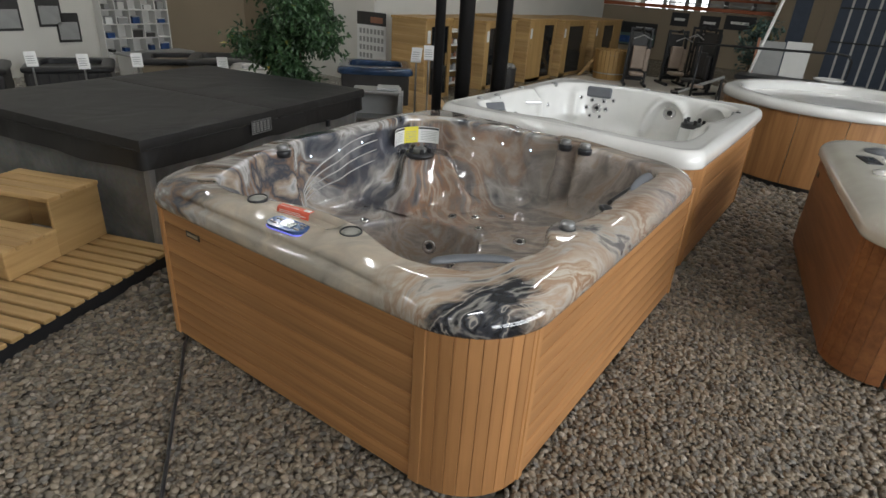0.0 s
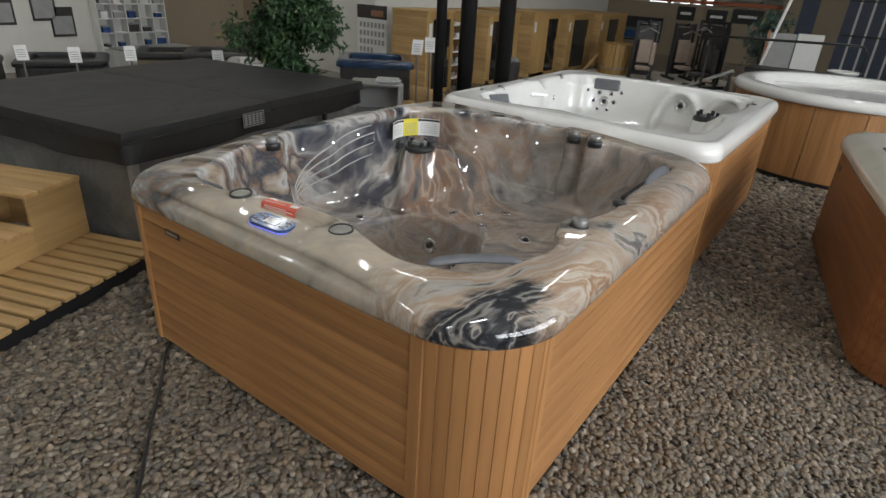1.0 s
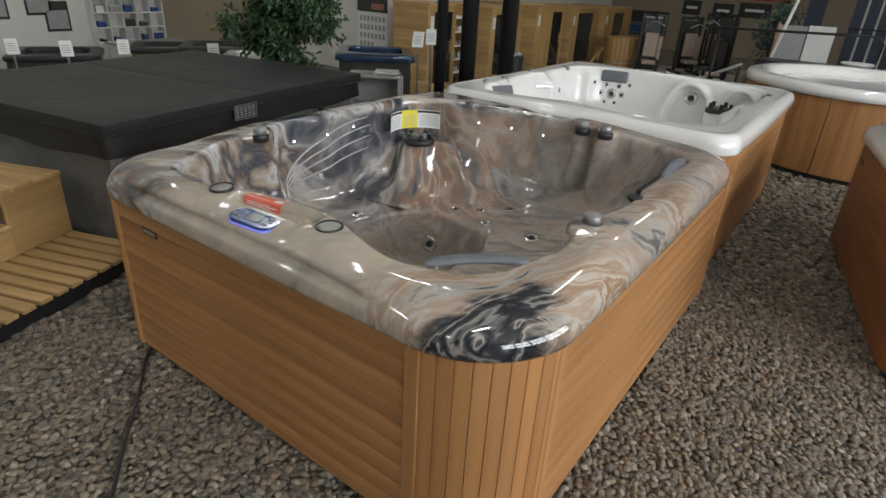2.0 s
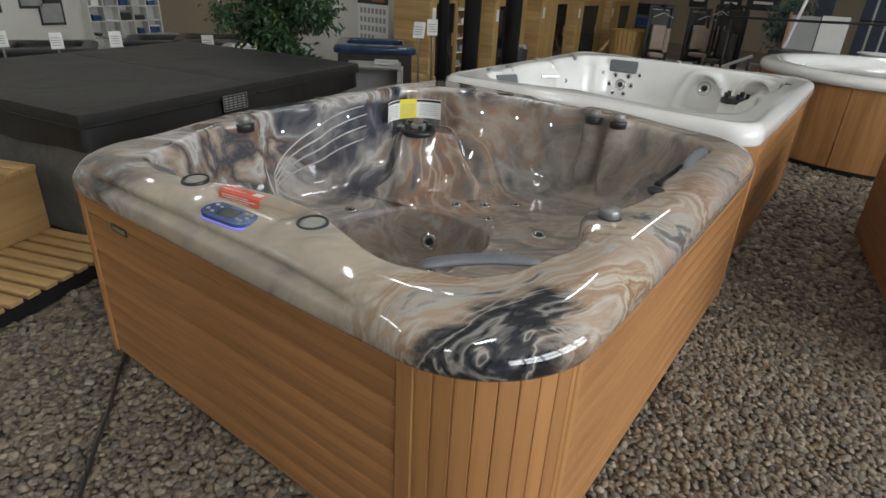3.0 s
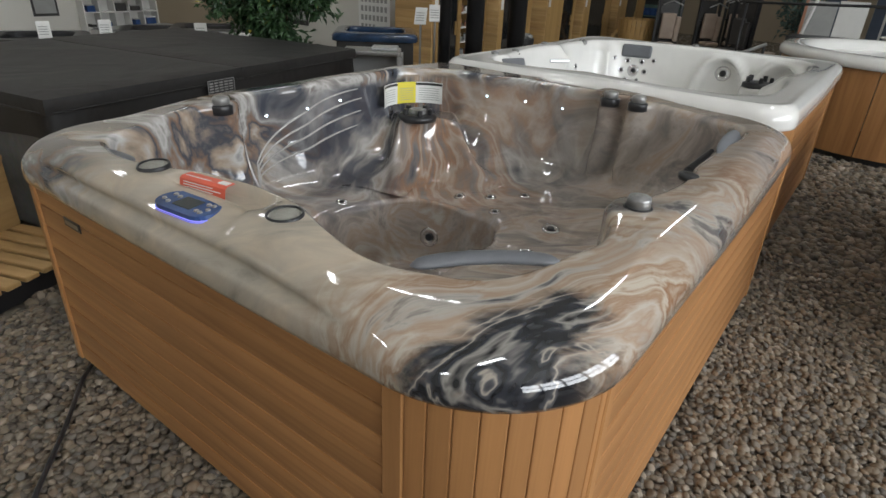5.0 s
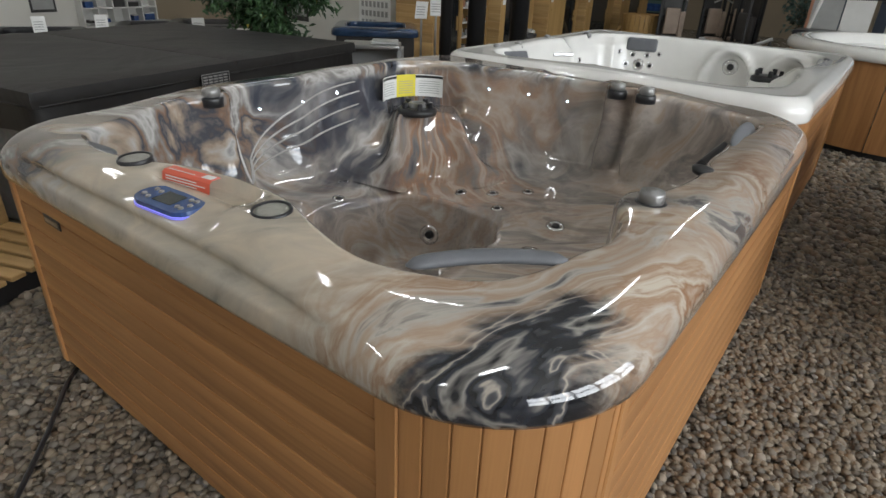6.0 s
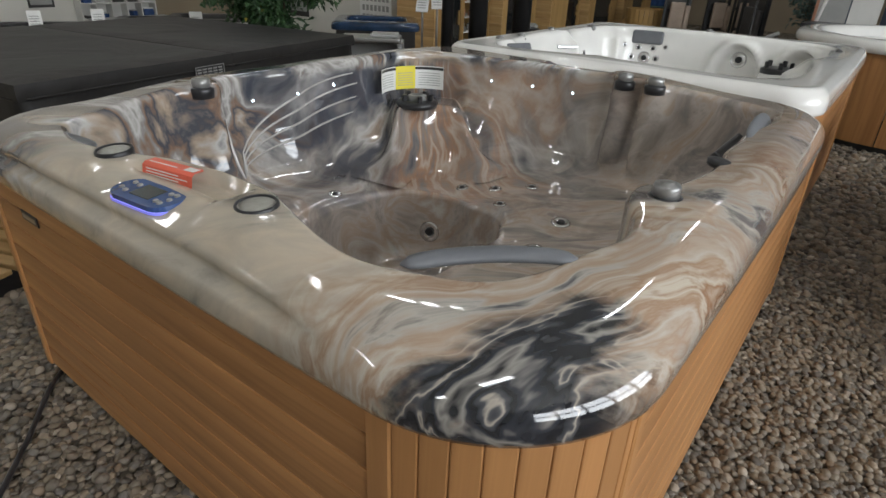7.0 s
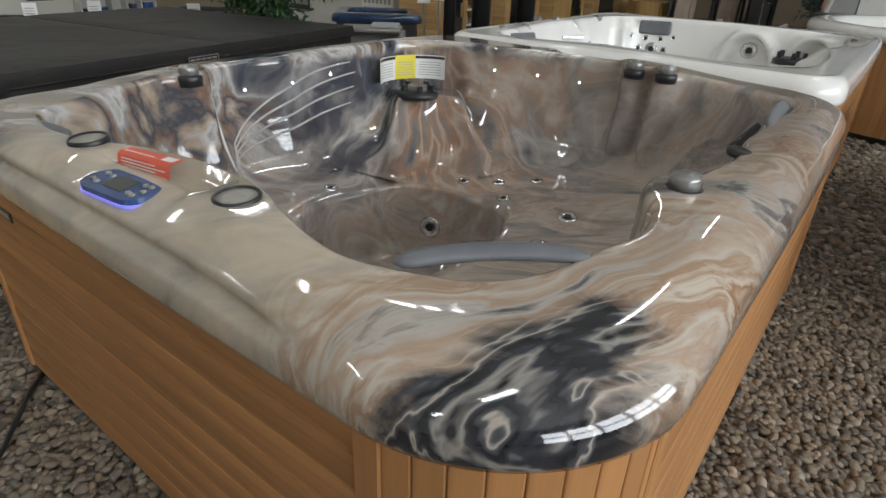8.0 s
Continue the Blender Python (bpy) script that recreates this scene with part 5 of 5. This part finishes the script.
# sauna cabins
def sauna(x0, x1, y0, y1, h, door, seed):
    s = thing("sauna_cabin", "spruce sauna cabin with a dark glass front", "sauna", pose((x0 + x1) / 2, (y0 + y1) / 2, -0.03), "sauna cabins")
    hx, hy = (x1 - x0) / 2, (y1 - y0) / 2
    n = max(4, int(round(2 * hx / 0.14)))
    for k in range(10):
        z = k * h / 10
        part("wall_board", box(-hx, hx, -hy, -hy + 0.03, z, z + h / 10 - 0.002, 0.003), PINE_X, s)
    part("back_wall", box(-hx, -hx + 0.03, -hy + 0.03, hy, 0, h), PINE_Z, s)
    part("end_wall", box(-hx + 0.03, hx, hy - 0.03, hy, 0, h), PINE_Z, s)
    part("roof", box(-hx - 0.01, hx + 0.02, -hy - 0.01, hy + 0.01, h, h + 0.035), PINE_Z, s)
    part("floor_board", box(-hx + 0.03, hx, -hy + 0.03, hy - 0.03, 0, 0.06), PINE_Z, s)
    fy = -hy + 0.03 + (2 * hy - 0.06) * door[0]
    gy = -hy + 0.03 + (2 * hy - 0.06) * door[1]
    part("front_post", box(hx - 0.04, hx, -hy + 0.03, fy, 0, h), PINE_Z, s, "light spruce post")
    part("front_post", box(hx - 0.04, hx, gy, hy - 0.03, 0, h), PINE_Z, s, "light spruce post")
    part("lintel", box(hx - 0.04, hx, fy, gy, h - 0.09, h), PINE_Z, s)
    part("glass_door", box(hx - 0.025, hx - 0.015, fy + 0.01, gy - 0.01, 0.02, h - 0.10), GLASS_DARK, s, "dark glass door")
    part("handle", box(hx - 0.012, hx + 0.01, gy - 0.06, gy - 0.04, h * 0.42, h * 0.58), PINE_Z, s)
    part("notice", box(hx, hx + 0.003, -hy + 0.06, -hy + 0.14, h * 0.72, h * 0.88), PAPER, s, "white sheet of paper")
    return s


sauna(-5.98, -5.27, 6.42, 7.15, 1.24, (0.20, 0.92), 1)
shelf_box = thing("display_shelving", "dark shop shelving with pale boards and small goods", "shelf", pose(-5.62, 7.65, -0.03))
part("back_panel", box(-0.34, -0.32, -0.42, 0.42, 0, 1.18), DARK_BOARD, shelf_box)
for y_ in (-0.43, 0.41):
    part("side_panel", box(-0.34, 0.2, y_, y_ + 0.02, 0, 1.18), PINE_Z, shelf_box)
for z_ in (0.14, 0.36, 0.58, 0.80, 1.02):
    part("shelf_board", box(-0.32, 0.18, -0.41, 0.41, z_, z_ + 0.018), WHITE_BOARD, shelf_box)
rnd = random.Random(4)
for z_ in (0.158, 0.378, 0.598, 0.818):
    y_ = -0.36
    while y_ < 0.34:
        w_ = rnd.uniform(0.05, 0.10)
        it = thing("jar", "small shop jar on a shelf", "jar", pose(-5.56, 7.65 + y_ + w_ / 2, z_ - 0.03), "goods on the shelves")
        hgt = rnd.uniform(0.06, 0.14)
        part("body", cyl(w_ * 0.42, 0, hgt, 14, None, 0.004), rnd.choice((WHITE_BOARD, CLAY, GREY_BOARD, DARK_BOARD)), it)
        part("lid", cyl(w_ * 0.36, hgt, hgt + 0.015, 12), BLACK_PLASTIC, it)
        y_ += w_ + rnd.uniform(0.02, 0.10)
sauna(-6.6, -5.22, 8.15, 9.25, 1.18, (0.12, 0.88), 2)
sauna(-6.55, -5.15, 9.7, 10.9, 1.20, (0.55, 0.95), 3)
sauna(-6.5, -5.1, 11.2, 12.6, 1.16, (0.2, 0.8), 4)
sauna(-6.5, -5.05, 12.9, 14.6, 1.14, (0.3, 0.7), 5)
heater = thing("stone_heater", "dark sauna heater filled with stones", "heater", pose(-4.92, 8.55, -0.03))
part("body", cyl(0.15, 0.02, 0.42, 24, 0.17), DARK_BOARD, heater)
for k in range(16):
    a_ = k * 2.4
    st_ = cyl(0.05, -0.03, 0.03, 7, 0.035)
    part("stone", st_, GREY_BOARD, heater, at=pose(0.13 * math.sqrt(k / 16) * math.cos(a_), 0.13 * math.sqrt(k / 16) * math.sin(a_), 0.45, 20 * (k % 3), 15 * (k % 4), 40 * k))

# left side: shelving, dark tubs
unit = thing("cube_shelving", "white cube shelving with boxes and papers", "shelf", pose(-10.48, 4.42, -0.03))
for k in range(6):
    part("upright", box(0, 0.22, -0.60 + 0.24 * k - 0.01, -0.60 + 0.24 * k + 0.01, 0.30, 2.0), WHITE_BOARD, unit)
for k in range(8):
    part("shelf_board", box(0, 0.22, -0.59, 0.59, 0.315 + 0.235 * k, 0.335 + 0.235 * k), WHITE_BOARD, unit)
part("back_panel", box(-0.01, 0.0, -0.6, 0.6, 0.0, 2.0), WHITE_BOARD, unit)
part("plinth", box(0, 0.24, -0.6, 0.6, 0.0, 0.30), WHITE_BOARD, unit)
for k in range(5):
    for z_ in range(7):
        if rnd.random() < 0.62:
            w_, h_ = rnd.uniform(0.06, 0.18), rnd.uniform(0.05, 0.17)
            bx = thing("storage_box", "small box on the white shelving", "box", pose(-10.36, 4.42 - 0.48 + 0.24 * k, 0.305 + 0.235 * z_), "boxes on the shelving")
            part("body", box(-0.08, 0.08, -w_ / 2, w_ / 2, 0, h_ * 0.75, 0.003), rnd.choice((GREY_BOARD, DARK_BOARD, BLUE_FACE, PAPER, WHITE_BOARD)), bx)
            part("lid", box(-0.082, 0.082, -w_ / 2 - 0.002, w_ / 2 + 0.002, h_ * 0.75, h_ * 0.85), rnd.choice((GREY_BOARD, PAPER)), bx)
for y_, z_ in ((2.5, 0.9), (3.1, 0.95), (3.35, 0.7)):
    pic = thing("framed_picture", "dark framed picture on the off-white wall", "picture", pose(-10.49, y_, z_))
    part("mount", box(0, 0.012, -0.18, 0.18, -0.22, 0.24), DARK_BOARD, pic)
    part("image", box(0.013, 0.016, -0.15, 0.15, -0.18, 0.1), GREY_BOARD, pic)


def far_tub(x, y, turn, w, d, h, body_mat, shell_mat, label, ribs=0):
    t_ = thing("hot_tub", label, "hot tub", pose(x, y, -0.03, 0, 0, turn))
    part("body", box(-w / 2, w / 2, -d / 2, d / 2, 0.02, h - 0.07, 0.04, 3), body_mat, t_)
    part("base", box(-w / 2 - 0.005, w / 2 + 0.005, -d / 2 - 0.005, d / 2 + 0.005, 0.0, 0.025), GREY_BOARD, t_)
    part("shell", tub_shell(w / 2 + 0.01, d / 2 + 0.01, 0.10, ellipse_edge(w / 2, d / 2, 0.14, 0.11), h - 0.08, h, h * 0.5, h * 0.2, lambda p: 0.08, lambda p: min(w, d) * 0.22, 96, None, 0.06), shell_mat, t_)
    for k in range(ribs):
        part("rib", box(-w / 2 + (k + 0.5) * w / ribs - 0.012, -w / 2 + (k + 0.5) * w / ribs + 0.012, -d / 2 - 0.008, -d / 2, 0.03, h - 0.08), BLACK_PLASTIC, t_)


far_tub(-8.75, 2.55, 62, 1.05, 1.0, 0.45, DARK_BOARD, BLACK_PLASTIC, "dark ribbed hot tub in the back of the showroom", 9)
far_tub(-9.15, 1.35, 66, 1.0, 1.0, 0.45, DARK_BOARD, BLACK_PLASTIC, "black hot tub in the back of the showroom", 7)
far_tub(-8.35, 3.95, 58, 0.95, 0.9, 0.50, TAUPE_PAINT, BLACK_PLASTIC, "brown panelled hot tub with a black frame")
far_tub(-7.35, 4.15, 52, 0.95, 0.9, 0.60, CONCRETE, DARK_BOARD, "concrete-look hot tub near the taupe wall")
far_tub(-6.35, 4.05, 48, 0.8, 0.75, 0.58, DARK_BOARD, WHITE_ACRYLIC, "hot tub with white shell behind the ficus")
counter = thing("counter", "pale shop counter with a grey top", "counter", pose(-9.85, 4.55, -0.03, 0, 0, 5))
part("body", box(-0.2, 0.2, -0.7, 0.5, 0, 0.34), WHITE_BOARD, counter)
part("top", box(-0.24, 0.24, -0.74, 0.54, 0.34, 0.37), GREY_BOARD, counter)

# round carpet with exercise machines and a barrel tub
tagged(part("carpet_disc", cyl(2.0, -0.03, 0.012, 96), CARPET, None, at=pose(-2.85, 11.25, 0)), "round cream carpet platform", "carpet")
barrel = thing("barrel_tub", "spruce barrel tub with a plank leaning on it", "barrel", pose(-4.15, 11.85, 0.012))
NB = 26
stave = mesh_of(box(-0.012, 0.012, -0.041, 0.041, 0, 0.62, 0.003), "stave")
for k in range(NB):
    part("stave", stave, PINE_Z, barrel, at=pose(0, 0, 0, 0, 0, 360 / NB * k) @ pose(0.345, 0, 0, 0, 3, 0))
for z_ in (0.12, 0.5):
    part("hoop", lathe([(0.365, z_), (0.368, z_ + 0.005), (0.368, z_ + 0.025), (0.36, z_ + 0.03)], 48), STEEL, barrel)
part("water_cover", cyl(0.33, 0.50, 0.54, 40), PINE_X, barrel)
plank = tagged(part("plank", box(-0.03, 0.03, -0.01, 0.01, 0, 0.55, 0.003), PINE_Z, None, at=pose(-4.80, 11.6, -0.025, 0, 36, 20)), "spruce plank leaning against the barrel tub", "plank")


def machine(x, y, turn, h, w, tone, seed):
    """An exercise rack: uprights, cross bars, weight stack, seat and back cushions, pulley arm."""
    g = thing("exercise_machine", "dark steel exercise machine with beige cushions", "exercise machine", pose(x, y, 0.012, 0, 0, turn), "exercise machines")
    for sx in (-w / 2, w / 2):
        part("upright", box(sx - 0.025, sx + 0.025, -0.03, 0.03, 0, h, 0.005), BLACK_PAINT, g)
        part("foot", box(sx - 0.03, sx + 0.03, -0.35, 0.25, 0, 0.05, 0.006), BLACK_PAINT, g)
    for z_ in (0.12, h * 0.55, h - 0.05):
        part("cross_bar", box(-w / 2, w / 2, -0.022, 0.022, z_, z_ + 0.045, 0.004), BLACK_PAINT, g)
    for k in range(7):
        part("weight_plate", box(-w * 0.3, w * 0.3, 0.0, 0.11, 0.16 + 0.052 * k, 0.205 + 0.052 * k, 0.004), DARK_BOARD, g)
    part("seat", box(-0.14, 0.14, -0.38, -0.10, 0.22, 0.29, 0.025, 3), tone, g, "beige seat cushion")
    part("backrest", box(-0.13, 0.13, -0.12, -0.05, 0.34, 0.80, 0.025, 3), tone, g, "beige back cushion")
    part("shroud", box(-w * 0.42, w * 0.42, 0.05, 0.14, 0.08, h * 0.92, 0.01), DARK_BOARD, g, "dark cover over the weights")
    part("side_cushion", box(w * 0.30, w * 0.52, -0.14, -0.06, 0.30, 0.75, 0.02, 2), tone, g)
    part("pulley_arm", tube([(0, 0, h - 0.05), (0, -0.18, h + 0.02), (0, -0.34, h - 0.12)], 0.02, 10), BLACK_PAINT, g)
    part("hand_grip", tube([(-0.18, -0.34, h - 0.20), (0, -0.34, h - 0.12), (0.18, -0.34, h - 0.20)], 0.012, 8), STEEL, g)
    return g


machine(-3.45, 11.45, 25, 1.15, 0.42, BEIGE_CLOTH, 1)
machine(-2.95, 12.35, 40, 1.12, 0.40, BEIGE_CLOTH, 2)
machine(-2.15, 11.6, -30, 1.25, 0.48, DARK_BOARD, 3)
machine(-2.55, 12.9, 10, 1.20, 0.45, BEIGE_CLOTH, 4)
bench = thing("rowing_machine", "inclined rowing machine with a dark rail", "exercise machine", pose(-1.95, 10.55, 0.012, 0, 0, 20))
part("rail", tube([(-0.35, 0, 0.10), (0.45, 0, 0.48)], 0.028, 10), GREY_BOARD, bench)
part("seat", box(-0.12, 0.12, -0.1, 0.1, 0.24, 0.29, 0.02, 2), BEIGE_CLOTH, bench)
part("foot", box(-0.42, -0.3, -0.16, 0.16, 0.0, 0.14, 0.01), BLACK_PAINT, bench)
part("leg", tube([(0.42, -0.15, 0.0), (0.42, 0, 0.46), (0.42, 0.15, 0.0)], 0.018, 8), BLACK_PAINT, bench)
for x_, h_, c_ in ((-1.55, 0.32, BEIGE_CLOTH), (-1.35, 0.26, CLAY)):
    pl = thing("plant_pot", "terracotta pot near the machines", "pot", pose(x_, 11.2, 0.0))
    part("body", lathe([(0.07, -0.03), (0.10, h_ * 0.8), (0.11, h_), (0.09, h_)], 24), c_, pl, smooth=True)
    part("soil", cyl(0.088, h_ - 0.03, h_ - 0.015, 20), BARK, pl)
for x_, z_, w_ in ((-4.4, 1.15, 0.5), (-3.55, 1.12, 0.55), (-2.75, 1.18, 0.8)):
    sg = thing("wall_sign", "black wall sign with pale unreadable lettering", "sign", pose(x_, 17.59, z_))
    part("board", box(-w_ / 2, w_ / 2, -0.012, 0, -0.17, 0.20), BLACK_PAINT, sg)
    part("print", box(-w_ * 0.3, w_ * 0.3, -0.015, -0.0125, -0.02, 0.05), WHITE_BOARD, sg)
ban = thing("photo_banner", "wide dark banner with a green and blue landscape photo", "poster", pose(-5.75, 17.59, 0.62))
part("sheet", box(-0.75, 0.75, -0.012, 0, -0.32, 0.36), BLACK_PAINT, ban)
part("meadow", box(-0.72, 0.72, -0.015, -0.0125, -0.28, 0.05), PALE_LEAF, ban, "green photo band")
part("water", box(-0.5, 0.35, -0.018, -0.0155, -0.24, -0.04), BLUE_FACE, ban, "blue water in the photo")
part("print", box(0.1, 0.6, -0.016, -0.0125, 0.17, 0.24), WHITE_BOARD, ban)
tagged(part("trim", box(-6.8, -1.9, 17.55, 17.62, 1.44, 1.54), ORANGE_STEEL, None), "orange steel edge beam over the low wall", "beam", kind="structure")
tagged(part("trim", box(-6.8, -1.9, 17.5, 17.6, 1.60, 1.63), STEEL, None), "steel rail over the low wall", "rail", kind="structure")

# blue cladding at the far end; white strips stand for light coming through
clad = thing("wall_cladding", "dark blue upright cladding with light between the panels painted white", "wall", pose(0, 17.2, 0), kind="structure")
x_ = -1.9
for w_, mt in ((0.42, TAUPE_PAINT), (0.40, BLUE_PANEL), (0.30, TAUPE_PAINT), (0.30, TAUPE_PAINT)):
    part("panel", box(x_, x_ + w_ - 0.004, 0, 0.06, -0.03, 6), mt, clad)
    x_ += w_
while x_ < 3.2:
    part("panel", box(x_, x_ + 0.235, 0, 0.05, -0.03, 6), BLUE_PANEL, clad)
    part("light_strip", box(x_ + 0.237, x_ + 0.285, 0.01, 0.055, -0.03, 6), WHITE_BOARD, clad, "white strip painted as light coming through")
    x_ += 0.288
for z_ in (0.95, 1.75):
    part("cross_rail", box(-0.45, 3.2, -0.05, -0.005, z_, z_ + 0.035), BLACK_PAINT, clad, "black cross rail")
tagged(part("wall_north_east", box(3.2, 7.0, 17.0, 17.2, -0.03, 6), TAUPE_PAINT, None), "taupe end wall beside the cladding", "wall", kind="structure")

# white partition, rail, black ledge and leaning pole behind the round tub
scr = thing("display_partition", "free-standing partition, half grey and half white", "partition", pose(-0.66, 10.6, -0.03, 0, 0, 8))
part("panel", box(-0.42, -0.02, -0.02, 0.02, 0.02, 1.22), GREY_BOARD, scr, "grey panel")
part("panel", box(0.0, 0.38, -0.022, 0.022, 0.02, 1.24), WHITE_BOARD, scr, "white panel")
part("edge_post", box(-0.46, -0.42, -0.03, 0.03, 0.0, 1.26), CLAY, scr)
part("foot", box(-0.40, 0.36, -0.12, 0.12, 0.0, 0.02), STEEL, scr)
rail = thing("hand_rail", "bent black steel hand rail", "rail", pose(0, 0, 0))
part("bar", tube([(-1.6, 8.25, 1.18), (-0.5, 8.22, 1.21), (0.25, 8.2, 1.235), (0.36, 8.2, 1.22), (0.41, 8.2, 1.15), (0.40, 8.2, 0.6), (0.40, 8.2, -0.03)], 0.017, 10), BLACK_PAINT, rail, smooth=True)
part("post", tube([(-1.5, 8.25, 1.18), (-1.5, 8.25, -0.03)], 0.017, 10), BLACK_PAINT, rail, smooth=True)
ledge = thing("black_counter", "low black counter behind the round tub", "counter", pose(-0.2, 8.3, -0.03))
part("body", box(-0.7, 0.8, -0.12, 0.3, 0, 0.80), DARK_BOARD, ledge)
part("top", box(-0.74, 0.84, -0.16, 0.34, 0.80, 0.86, 0.01), BLACK_PLASTIC, ledge)
bowl = thing("white_basin", "shallow white basin on the black counter", "basin", pose(0.22, 8.35, 0.83))
part("bowl", lathe([(0.10, 0.0), (0.19, 0.05), (0.20, 0.07), (0.185, 0.07), (0.09, 0.02)], 36), WHITE_ACRYLIC, bowl, smooth=True)
part("drain", cyl(0.02, 0.02, 0.024, 14), CHROME, bowl)
tagged(part("leaning_pole", tube([(-1.02, 8.9, -0.03), (-0.62, 9.1, 2.3)], 0.022, 10), WHITE_BOARD, None, smooth=True), "white pole leaning behind the rail", "pole")

# bright clerestory panes high on the far wall, and steel storage racks under them
clere = thing("window_2", "row of bright clerestory panes in the far wall", "window", kind="structure")
for k in range(3):
    part("pane", box(-6.6 + 0.75 * k, -6.0 + 0.75 * k, 20.93, 20.96, 1.25, 1.95), SKY_PANE, clere)
    part("window_frame", box(-6.65 + 0.75 * k, -5.95 + 0.75 * k, 20.96, 20.99, 1.20, 2.0), DARK_BOARD, clere)
rack = thing("storage_rack", "steel storage rack with cartons behind the low wall", "rack", pose(-3.6, 19.2, -0.03))
for k in range(5):
    part("upright", box(-1.6 + 0.8 * k, -1.55 + 0.8 * k, -0.3, 0.3, 0, 2.6), STEEL, rack)
for z_ in (0.6, 1.25, 1.75, 2.3):
    part("beam", box(-1.6, 1.65, -0.32, -0.28, z_, z_ + 0.07), ORANGE_STEEL, rack)
for k in range(9):
    ct = thing("carton", "plain carton on the storage rack", "carton", pose(-5.0 + 0.36 * k, 19.1, 1.79), "cartons on the rack")
    part("body", box(-0.14, 0.14, -0.15, 0.15, 0, 0.22 + 0.06 * (k % 3), 0.004), (TAUPE_PAINT, WHITE_BOARD, GREY_BOARD)[k % 3], ct)
    part("tape", box(-0.02, 0.02, -0.152, -0.15, 0, 0.2), PAPER, ct)
part("deck", box(-1.6, 1.65, -0.3, 0.3, 1.79, 1.82), STEEL, rack)
